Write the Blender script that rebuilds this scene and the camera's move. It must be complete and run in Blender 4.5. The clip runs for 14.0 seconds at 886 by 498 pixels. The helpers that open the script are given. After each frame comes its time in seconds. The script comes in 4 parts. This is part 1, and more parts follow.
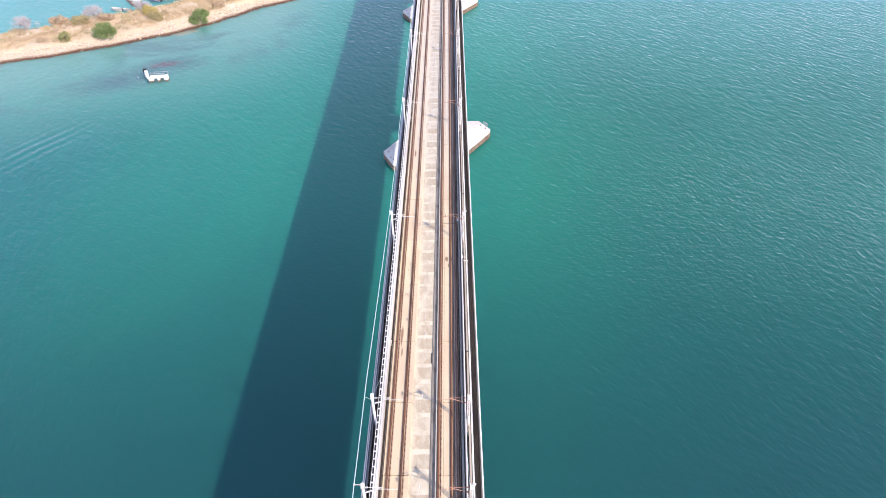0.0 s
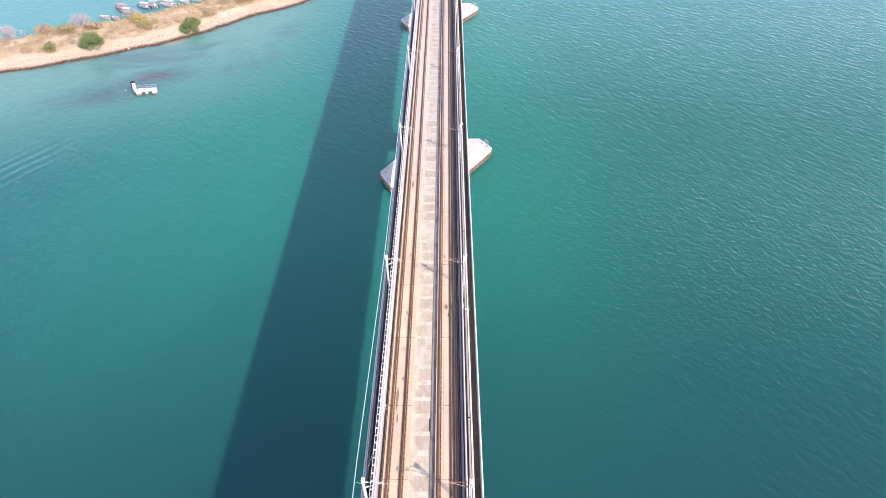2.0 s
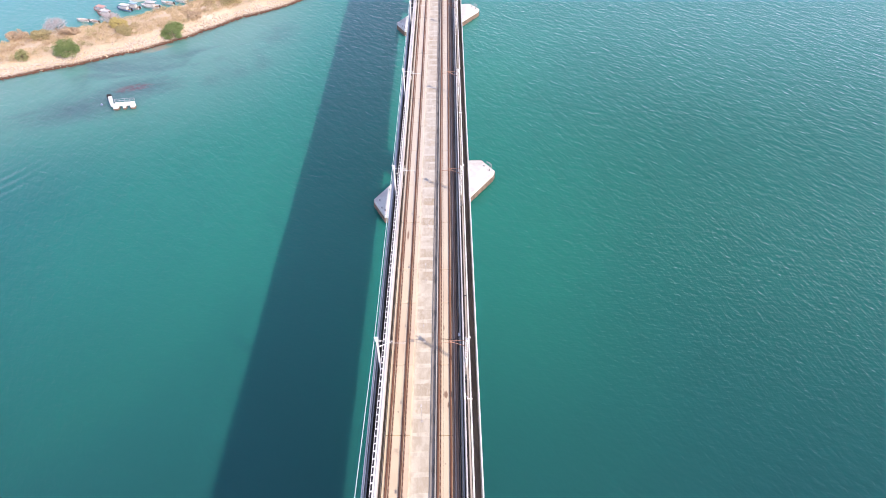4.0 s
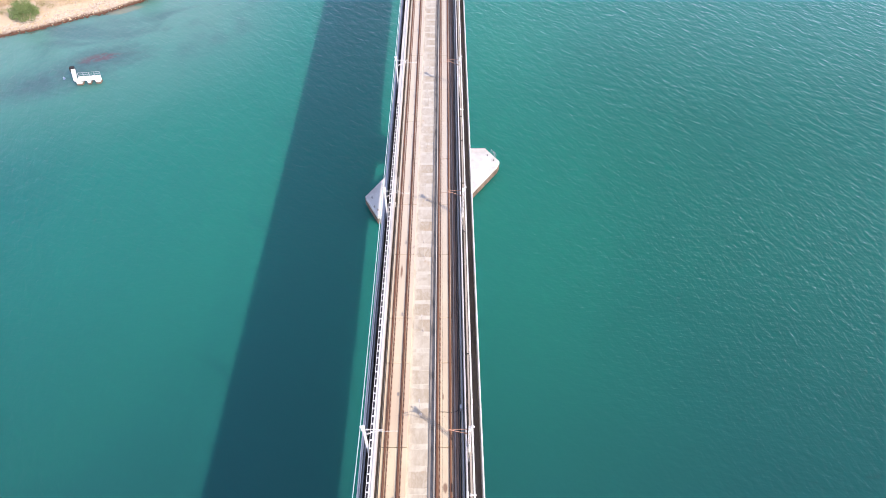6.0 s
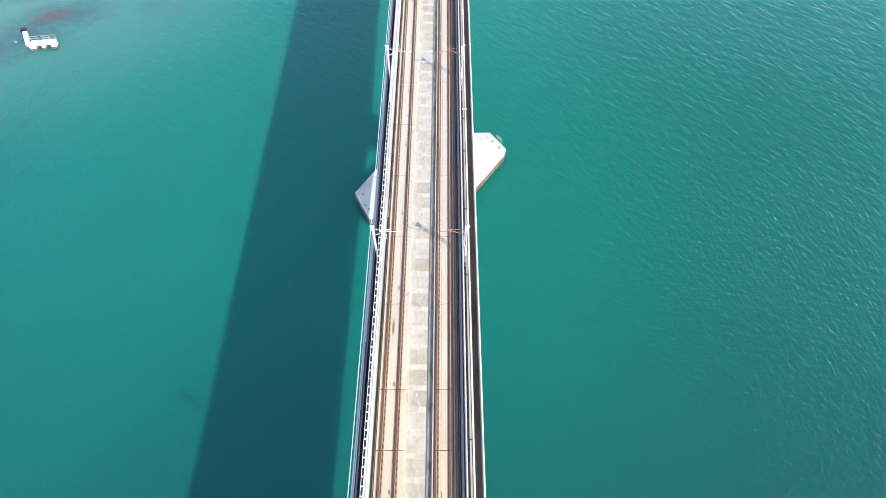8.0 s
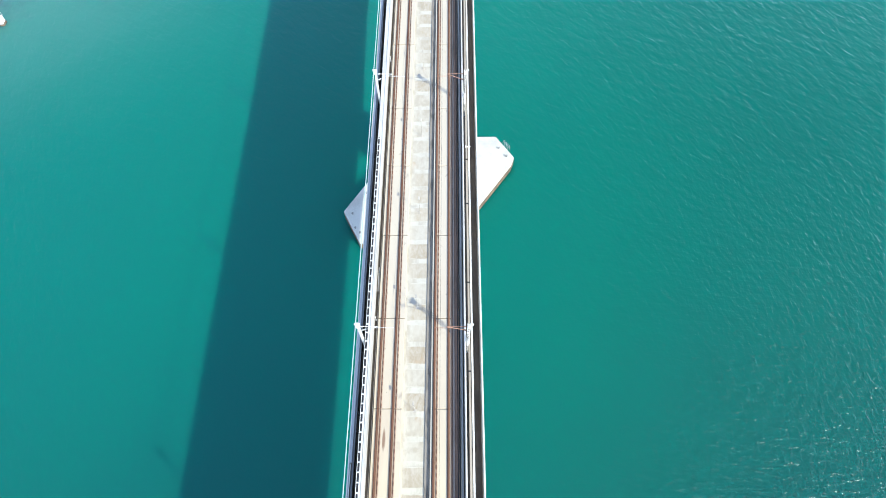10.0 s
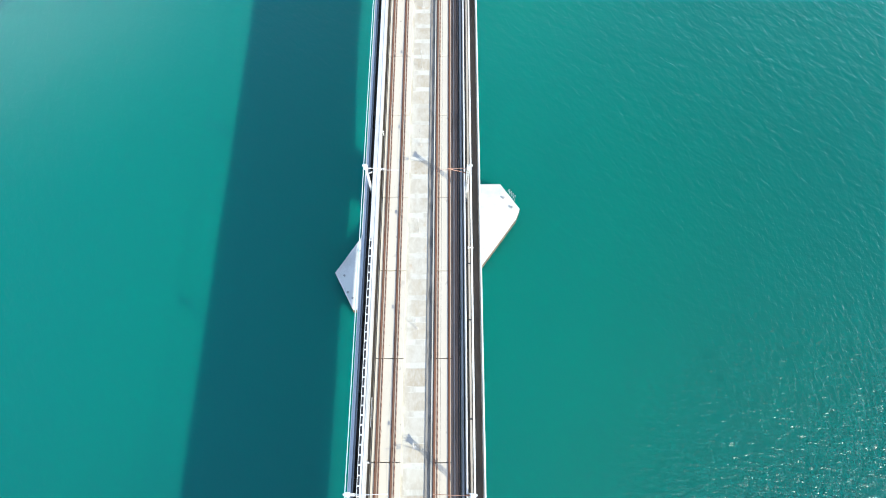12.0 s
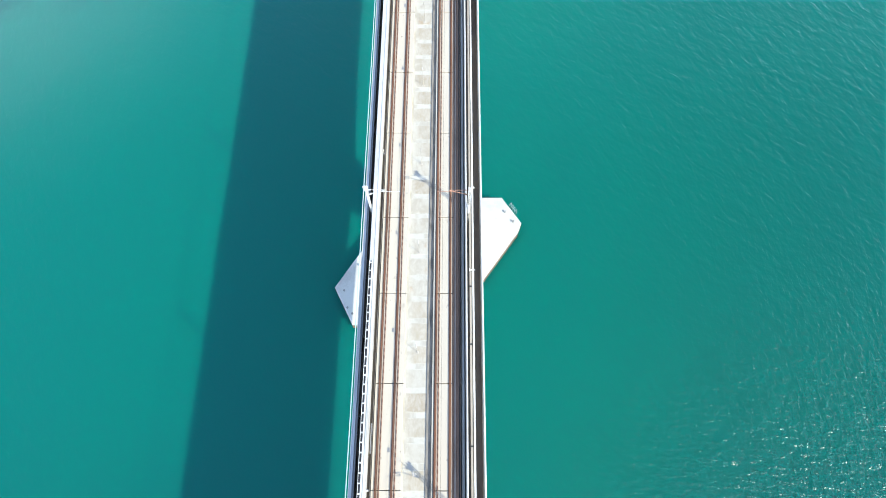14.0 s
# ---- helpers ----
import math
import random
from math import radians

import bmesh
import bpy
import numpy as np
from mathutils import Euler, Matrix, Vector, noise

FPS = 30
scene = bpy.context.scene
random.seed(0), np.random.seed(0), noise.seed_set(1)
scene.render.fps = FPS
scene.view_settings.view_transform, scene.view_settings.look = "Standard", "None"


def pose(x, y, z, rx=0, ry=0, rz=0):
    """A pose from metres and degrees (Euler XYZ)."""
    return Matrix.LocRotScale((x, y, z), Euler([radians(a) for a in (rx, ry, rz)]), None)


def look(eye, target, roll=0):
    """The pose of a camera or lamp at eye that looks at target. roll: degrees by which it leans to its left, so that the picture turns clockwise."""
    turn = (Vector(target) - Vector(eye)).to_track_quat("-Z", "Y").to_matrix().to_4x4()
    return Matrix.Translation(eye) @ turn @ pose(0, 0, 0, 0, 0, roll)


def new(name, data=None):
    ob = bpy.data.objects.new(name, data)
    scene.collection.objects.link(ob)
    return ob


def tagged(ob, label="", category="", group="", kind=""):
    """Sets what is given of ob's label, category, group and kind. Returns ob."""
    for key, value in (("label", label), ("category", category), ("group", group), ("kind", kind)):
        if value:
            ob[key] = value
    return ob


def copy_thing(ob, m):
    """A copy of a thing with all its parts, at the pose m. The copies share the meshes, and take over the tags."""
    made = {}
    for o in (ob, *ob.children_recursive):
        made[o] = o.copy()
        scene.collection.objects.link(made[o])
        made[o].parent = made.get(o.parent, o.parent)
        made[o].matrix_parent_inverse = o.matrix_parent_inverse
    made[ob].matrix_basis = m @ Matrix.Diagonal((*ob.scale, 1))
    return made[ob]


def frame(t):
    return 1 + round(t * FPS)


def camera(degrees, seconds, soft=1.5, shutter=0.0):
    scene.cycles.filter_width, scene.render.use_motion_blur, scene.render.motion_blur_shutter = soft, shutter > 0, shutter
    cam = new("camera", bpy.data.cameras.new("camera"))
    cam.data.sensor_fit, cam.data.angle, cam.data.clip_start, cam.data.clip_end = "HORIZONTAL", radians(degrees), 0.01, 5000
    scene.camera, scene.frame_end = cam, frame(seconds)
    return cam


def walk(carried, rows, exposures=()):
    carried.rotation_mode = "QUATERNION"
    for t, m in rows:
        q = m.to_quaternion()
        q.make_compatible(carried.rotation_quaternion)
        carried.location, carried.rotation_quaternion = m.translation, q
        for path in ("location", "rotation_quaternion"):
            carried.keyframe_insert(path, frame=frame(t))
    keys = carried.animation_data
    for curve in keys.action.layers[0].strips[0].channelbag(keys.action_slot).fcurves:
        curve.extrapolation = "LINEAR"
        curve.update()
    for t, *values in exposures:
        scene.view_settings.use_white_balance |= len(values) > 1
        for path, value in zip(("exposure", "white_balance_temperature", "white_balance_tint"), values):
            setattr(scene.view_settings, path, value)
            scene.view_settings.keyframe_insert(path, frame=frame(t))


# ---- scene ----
cam = camera(70.65, 14.0, 0.9)
PATH = [
    (0.0, pose(2.970, -0.018, 83.558, 47.994, 0.537, 0.316)),
    (0.5, pose(2.960, 1.376, 83.617, 47.937, 0.526, 0.329)),
    (1.0, pose(2.957, 3.431, 83.697, 47.858, 0.514, 0.326)),
    (1.5, pose(2.957, 6.014, 83.707, 47.830, 0.512, 0.304)),
    (2.0, pose(2.960, 9.067, 83.749, 47.756, 0.521, 0.271)),
    (2.5, pose(2.959, 12.414, 83.896, 47.636, 0.546, 0.234)),
    (3.0, pose(2.952, 16.014, 83.993, 47.533, 0.578, 0.209)),
    (5.5, pose(2.988, 36.693, 84.425, 42.417, 0.611, 0.043)),
    (6.0, pose(3.002, 41.088, 84.227, 40.761, 0.600, 0.071)),
    (6.5, pose(3.019, 45.425, 83.999, 39.095, 0.581, 0.091)),
    (7.0, pose(3.019, 49.836, 83.804, 37.363, 0.569, 0.107)),
    (7.5, pose(3.020, 54.312, 83.557, 35.672, 0.537, 0.122)),
    (8.0, pose(3.017, 58.841, 83.226, 33.988, 0.498, 0.148)),
    (10.5, pose(3.162, 83.041, 82.209, 24.951, 0.524, 0.281)),
    (11.0, pose(3.099, 87.897, 82.326, 23.083, 0.493, 0.265)),
    (11.5, pose(3.048, 92.707, 82.511, 21.839, 0.461, 0.245)),
    (12.0, pose(3.000, 96.606, 82.809, 21.599, 0.443, 0.244)),
    (12.5, pose(2.949, 98.806, 82.868, 21.507, 0.444, 0.272)),
    (13.0, pose(2.917, 99.516, 82.829, 21.422, 0.436, 0.313)),
    (13.5, pose(2.900, 99.373, 82.841, 21.409, 0.414, 0.369)),
    (14.0, pose(2.898, 99.118, 82.916, 21.367, 0.382, 0.424)),
]
EXPOSURES = [(0.0, 0.57, 7350, 21), (3.0, 0.54, 7450, 25), (5.5, 0.53, 7450, 23), (6.5, 0.55, 7350, 20), (8.0, 0.61, 7000, 9), (11.0, 0.72, 6750, 1), (14.0, 0.73, 6750, 1)]
walk(cam, PATH, EXPOSURES)
# ---------- world, sun ----------
world = bpy.data.worlds.new("sky")
scene.world = world
world.use_nodes = True
sky = world.node_tree.nodes.new("ShaderNodeTexSky")
sky.sky_type, sky.sun_disc = "NISHITA", False
SUN_ELEV = 38.7                      # degrees above the horizon
SUN_WAY = Vector((0.755, -0.656, 0)) # horizontal direction towards the sun
sky.sun_elevation = radians(SUN_ELEV)
sky.sun_rotation = math.atan2(SUN_WAY.x, SUN_WAY.y)
sky.altitude = 1500.0
sky.air_density, sky.dust_density, sky.ozone_density = 1.0, 0.1, 1.6
back = world.node_tree.nodes["Background"]
# haze that thickens evenly towards the horizon
veil = world.node_tree.nodes.new("ShaderNodeMix")
veil.data_type = "RGBA"
way = world.node_tree.nodes.new("ShaderNodeTexCoord")
parts = world.node_tree.nodes.new("ShaderNodeSeparateXYZ")
haze = world.node_tree.nodes.new("ShaderNodeMapRange")
haze.interpolation_type = "SMOOTHSTEP"
haze.inputs[1].default_value, haze.inputs[2].default_value = 0.0, 1.0
haze.inputs[3].default_value, haze.inputs[4].default_value = 0.88, 0.12
world.node_tree.links.new(way.outputs["Generated"], parts.inputs[0])
world.node_tree.links.new(parts.outputs[2], haze.inputs[0])
world.node_tree.links.new(haze.outputs[0], veil.inputs[0])
veil.inputs[7].default_value = (5.6, 6.8, 9.6, 1.0)
blue = world.node_tree.nodes.new("ShaderNodeMix")
blue.data_type, blue.blend_type = "RGBA", "MULTIPLY"
blue.inputs[0].default_value = 1.0
blue.inputs[7].default_value = (0.80, 0.95, 1.20, 1.0)
world.node_tree.links.new(sky.outputs[0], blue.inputs[6])
world.node_tree.links.new(blue.outputs[2], veil.inputs[6])
world.node_tree.links.new(veil.outputs[2], back.inputs[0])
back.inputs[1].default_value = 0.15
sun = new("sun", bpy.data.lights.new("sun", "SUN"))
sun.data.energy, sun.data.angle, sun.data.color = 3.3, radians(0.53), (1.0, 0.965, 0.90)
up = Vector((SUN_WAY.x, SUN_WAY.y, math.tan(radians(SUN_ELEV))))
sun.matrix_world = look(up * 100 + Vector((0, 0, 60)), (0, 0, 60))


# ---------- node helpers ----------
class Mat:
    """A principled node material with short calls for its nodes."""

    def __init__(self, name):
        self.m = bpy.data.materials.new(name)
        self.m.use_nodes = True
        self.t = self.m.node_tree
        self.b = self.t.nodes["Principled BSDF"]

    def node(self, kind, **values):
        n = self.t.nodes.new("ShaderNode" + kind)
        for k, v in values.items():
            if k == "noise_type":
                n.noise_type = v
            elif k == "operation":
                n.operation = v
            elif k == "blend_type":
                n.blend_type = v
            elif k == "data_type":
                n.data_type = v
        return n

    def link(self, a, b):
        self.t.links.new(a, b)

    def put(self, socket, value):
        if isinstance(value, bpy.types.NodeSocket):
            self.link(value, socket)
        else:
            socket.default_value = value

    def coord(self, scale=(1, 1, 1), rot=(0, 0, 0), world_space=False):
        n = self.node("Mapping")
        first = self.node("Mapping")
        if world_space:
            src = self.node("NewGeometry").outputs["Position"]
        else:
            src = self.node("TexCoord").outputs["Object"]
        self.link(src, first.inputs[0])
        first.inputs["Rotation"].default_value = rot
        self.link(first.outputs[0], n.inputs[0])
        n.inputs["Scale"].default_value = scale
        return n.outputs[0]

    def noise(self, vec, scale, detail=3.0, rough=0.55, warp=0.0):
        n = self.node("TexNoise")
        self.link(vec, n.inputs["Vector"])
        n.inputs["Scale"].default_value = scale
        n.inputs["Detail"].default_value = detail
        n.inputs["Roughness"].default_value = rough
        n.inputs["Distortion"].default_value = warp
        return n.outputs[0]

    def ramp(self, value, lo, hi, a=0.0, b=1.0):
        n = self.node("MapRange")
        n.interpolation_type = "SMOOTHSTEP"
        self.put(n.inputs[0], value)
        n.inputs[1].default_value, n.inputs[2].default_value = lo, hi
        n.inputs[3].default_value, n.inputs[4].default_value = a, b
        return n.outputs[0]

    def math(self, op, a, b=0.0):
        n = self.node("Math", operation=op)
        self.put(n.inputs[0], a)
        self.put(n.inputs[1], b)
        return n.outputs[0]

    def mix(self, fac, a, b):
        n = self.node("Mix", data_type="RGBA")
        self.put(n.inputs[0], fac)
        self.put(n.inputs[6], a if isinstance(a, bpy.types.NodeSocket) else (*a, 1))
        self.put(n.inputs[7], b if isinstance(b, bpy.types.NodeSocket) else (*b, 1))
        return n.outputs[2]

    def random(self):
        return self.node("ObjectInfo").outputs["Random"]

    def island(self):
        return self.node("NewGeometry").outputs["Random Per Island"]

    def bump(self, height, strength, distance=0.05, normal=None):
        n = self.node("Bump")
        n.inputs["Strength"].default_value = strength
        n.inputs["Distance"].default_value = distance
        self.put(n.inputs["Height"], height)
        if normal is not None:
            self.link(normal, n.inputs["Normal"])
        return n.outputs[0]

    def done(self, color, rough=0.7, metal=0.0, normal=None):
        self.put(self.b.inputs["Base Color"], color if isinstance(color, bpy.types.NodeSocket) else (*color, 1))
        self.put(self.b.inputs["Roughness"], rough)
        self.b.inputs["Metallic"].default_value = metal
        if normal is not None:
            self.link(normal, self.b.inputs["Normal"])
        return self.m


def worn(name, light, dark, scale=1.0, rough=0.75, metal=0.0, grain=8.0, relief=0.3, spread=0.12, stretch=(1, 1, 1)):
    """Colour that varies in stains and in grain, with fine relief."""
    m = Mat(name)
    v = m.coord(stretch, world_space=True)
    big = m.ramp(m.noise(v, 0.45 * scale, 5.0, 0.62), 0.38, 0.68)
    fine = m.noise(v, grain * scale, 4.0, 0.6)
    f = m.math("ADD", m.math("MULTIPLY", big, 0.75), m.math("MULTIPLY", m.math("SUBTRACT", fine, 0.5), 0.7))
    f = m.math("ADD", f, m.math("MULTIPLY", m.math("SUBTRACT", m.random(), 0.5), spread * 2))
    col = m.mix(m.ramp(f, 0.0, 1.0), light, dark)
    return m.done(col, m.ramp(fine, 0.3, 0.7, rough - 0.1, min(1.0, rough + 0.1)), metal, m.bump(fine, relief, 0.02))


CONCRETE = worn("pale_concrete", (0.60, 0.55, 0.48), (0.40, 0.35, 0.29), 0.8, 0.85, stretch=(1, 0.35, 1))
CAP_CONCRETE = worn("cap_concrete", (0.70, 0.69, 0.65), (0.56, 0.54, 0.50), 0.6, 0.85)
WALL_CONCRETE = worn("wall_concrete", (0.66, 0.64, 0.60), (0.46, 0.44, 0.41), 0.7, 0.85, stretch=(1, 0.3, 1))
GIRDER = worn("girder_concrete", (0.42, 0.41, 0.39), (0.30, 0.29, 0.27), 0.3, 0.85, stretch=(1, 0.5, 0.4))
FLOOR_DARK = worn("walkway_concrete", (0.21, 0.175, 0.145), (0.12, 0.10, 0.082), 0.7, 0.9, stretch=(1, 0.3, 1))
RAIL = worn("rusty_rail", (0.19, 0.082, 0.046), (0.10, 0.050, 0.033), 1.0, 0.8, 0.0, stretch=(1, 0.2, 1))
GUARD = worn("rusty_guard", (0.42, 0.28, 0.20), (0.28, 0.17, 0.12), 1.2, 0.8, 0.1, stretch=(1, 0.4, 1))
CLIP = worn("rusty_clip", (0.23, 0.115, 0.075), (0.15, 0.075, 0.052), 2.0, 0.7, 0.3)
GALV = worn("galvanised_steel", (0.60, 0.62, 0.64), (0.42, 0.44, 0.46), 1.5, 0.45, 0.55, stretch=(1, 0.2, 1))
WHITE = worn("white_paint", (0.80, 0.79, 0.76), (0.62, 0.60, 0.56), 1.5, 0.5)
RUSTY_TUBE = worn("rusty_tube", (0.52, 0.27, 0.18), (0.34, 0.17, 0.11), 2.0, 0.6, 0.2)
WIRE = worn("wire_metal", (0.56, 0.74, 0.73), (0.48, 0.66, 0.65), 1.0, 0.5, 0.2)
COPPER = worn("contact_wire", (0.20, 0.13, 0.09), (0.12, 0.09, 0.07), 1.0, 0.5, 0.6)
CABLE = worn("black_cable", (0.035, 0.035, 0.04), (0.02, 0.02, 0.024), 1.0, 0.6)
BLUE_PIPE = worn("blue_grey_pipe", (0.42, 0.43, 0.43), (0.28, 0.29, 0.30), 1.0, 0.45, 0.2, stretch=(1, 0.2, 1))
KERB = worn("kerb_concrete", (0.64, 0.59, 0.49), (0.44, 0.39, 0.31), 0.9, 0.85, stretch=(1, 0.3, 1))
TROUGH = worn("trough_cover", (0.56, 0.58, 0.60), (0.40, 0.42, 0.44), 1.0, 0.7, stretch=(3, 0.15, 1))
DARK_RUBBER = worn("dark_rubber", (0.03, 0.03, 0.03), (0.015, 0.015, 0.016), 3.0, 0.8)


def slab_material(name, rails, smears):
    """Cream slab concrete with rust streaks along the rails."""
    m = Mat(name)
    w = m.coord((1, 0.3, 1), world_space=True)
    big = m.ramp(m.noise(w, 0.5, 5.0, 0.6), 0.35, 0.7)
    fine = m.noise(w, 9.0, 4.0, 0.6)
    base = m.mix(big, (0.70, 0.59, 0.395), (0.60, 0.475, 0.315))
    base = m.mix(m.math("MULTIPLY", m.random(), 0.5), base, (0.62, 0.47, 0.34))
    sep = m.node("SeparateXYZ")
    m.link(m.node("NewGeometry").outputs["Position"], sep.inputs[0])
    # paler, less yellow slabs further along
    base = m.mix(m.ramp(sep.outputs[1], 62.0, 112.0, 0.0, 0.7), base, (0.585, 0.542, 0.475))
    total = None
    for x, width in rails:
        d = m.math("ABSOLUTE", m.math("SUBTRACT", sep.outputs[0], x))
        band = m.ramp(d, 0.04, width, 1.0, 0.0)
        total = band if total is None else m.math("MAXIMUM", total, band)
    streak = m.noise(m.coord((5, 0.25, 1), world_space=True), 1.2, 5.0, 0.65)
    rust = m.math("MULTIPLY", total, m.ramp(streak, 0.3, 0.65, 0.30, 0.95))
    # the older, rustier end of the line
    rust = m.math("MULTIPLY", rust, m.ramp(sep.outputs[1], 118.0, 66.0, 0.48, 1.0))
    col = m.mix(rust, base, (0.32, 0.16, 0.085))
    col = m.mix(m.ramp(m.noise(m.coord((1, 1, 1), world_space=True), 0.35, 4.0, 0.6, 0.5), 0.62, 0.75, 0.0, 0.5), col, (0.30, 0.22, 0.17))
    # long brown smears where something lay and rusted
    for cx, cy, half, w in smears:
        mp = m.node("Mapping")
        mp.vector_type = "TEXTURE"
        m.link(m.node("NewGeometry").outputs["Position"], mp.inputs[0])
        mp.inputs["Location"].default_value = (cx, cy, 0)
        mp.inputs["Scale"].default_value = (w, half, 1e6)
        ln = m.node("VectorMath")
        ln.operation = "LENGTH"
        m.link(mp.outputs[0], ln.inputs[0])
        d = m.math("ADD", ln.outputs[1], m.math("MULTIPLY", m.math("SUBTRACT", streak, 0.5), 1.4))
        col = m.mix(m.ramp(d, 1.0, 0.45, 0.0, 0.8), col, (0.20, 0.10, 0.06))
    # small dark spots
    spots = m.ramp(m.noise(m.coord((1, 0.7, 1), world_space=True), 2.6, 2.0, 0.5), 0.70, 0.76, 0.0, 0.55)
    col = m.mix(spots, col, (0.22, 0.17, 0.13))
    return m.done(col, 0.85, 0.0, m.bump(fine, 0.3, 0.02))


RAILS_LEFT, RAILS_RIGHT = (-3.28, -1.93), (1.76, 3.07)
SLAB_LEFT = slab_material("slab_left", [(-3.14, 0.32), (-1.79, 0.30)], [(-2.75, 48.8, 1.9, 0.20), (-2.62, 46.3, 0.9, 0.10), (-2.6, 88.0, 1.2, 0.2)])
SLAB_RIGHT = slab_material("slab_right", [(1.90, 0.28), (3.16, 0.24)], [(2.60, 62.2, 0.55, 0.28), (2.84, 60.9, 0.5, 0.12), (2.35, 71.5, 0.5, 0.10)])

# dried-out water stains of the middle strip
m = Mat("strip_concrete")
v = m.coord((1, 0.5, 1), world_space=True)
blot = m.ramp(m.noise(v, 0.8, 5.0, 0.65, 0.4), 0.42, 0.66)
sy = m.node("SeparateXYZ")
m.link(m.node("NewGeometry").outputs["Position"], sy.inputs[0])
along_line = m.ramp(sy.outputs[1], 62.0, 112.0, 0.0, 0.75)
STRIP = m.done(m.mix(blot, m.mix(along_line, (0.65, 0.60, 0.475), (0.575, 0.555, 0.505)), m.mix(along_line, (0.52, 0.455, 0.345), (0.47, 0.435, 0.375))), 0.88, 0.0, m.bump(m.noise(v, 10.0), 0.3, 0.02))


# cross panels: a darker stain in the middle that fades out unevenly
m = Mat("stained_panel")
v = m.coord((1, 0.7, 1), world_space=True)
o = m.node("SeparateXYZ")
m.link(m.node("TexCoord").outputs["Object"], o.inputs[0])
blot2 = m.ramp(m.noise(v, 0.8, 5.0, 0.65, 0.4), 0.42, 0.66)
rough_edge = m.math("MULTIPLY", m.math("SUBTRACT", m.noise(v, 2.4, 4.0, 0.65, 0.6), 0.5), 0.5)
ey = m.math("ADD", m.math("ABSOLUTE", m.math("SUBTRACT", o.outputs[1], 0.86)), m.math("MULTIPLY", rough_edge, 0.4))
ex = m.math("ADD", o.outputs[0], m.math("ADD", m.math("MULTIPLY", m.random(), 0.35), rough_edge))
stain = m.math("MULTIPLY", m.ramp(ey, 0.86, 0.74), m.ramp(ex, -0.85, -0.15))
stain = m.math("MULTIPLY", stain, m.ramp(m.math("FRACT", m.math("MULTIPLY", m.random(), 7.3)), 0.0, 1.0, 0.35, 0.9))
py = m.node("SeparateXYZ")
m.link(m.node("NewGeometry").outputs["Position"], py.inputs[0])
stain = m.math("MULTIPLY", stain, m.ramp(py.outputs[1], 125.0, 85.0, 0.75, 1.0))
along_line = m.ramp(py.outputs[1], 62.0, 112.0, 0.0, 0.75)
base = m.mix(blot2, m.mix(along_line, (0.65, 0.60, 0.475), (0.575, 0.555, 0.505)), m.mix(along_line, (0.52, 0.455, 0.345), (0.47, 0.435, 0.375)))
tone = m.mix(m.random(), (0.46, 0.375, 0.265), (0.37, 0.285, 0.19))
streaks = m.ramp(m.noise(m.coord((1.8, 0.8, 1), world_space=True), 1.5, 5.0, 0.7, 0.5), 0.35, 0.65, 0.5, 1.0)
col = m.mix(m.math("MULTIPLY", stain, streaks), base, tone)
col = m.mix(m.ramp(m.noise(v, 0.55, 3.0, 0.6), 0.62, 0.74, 0.0, 0.45), col, (0.46, 0.30, 0.17))
PANEL = m.done(col, 0.88, 0.0, m.bump(m.noise(v, 10.0), 0.3, 0.02))


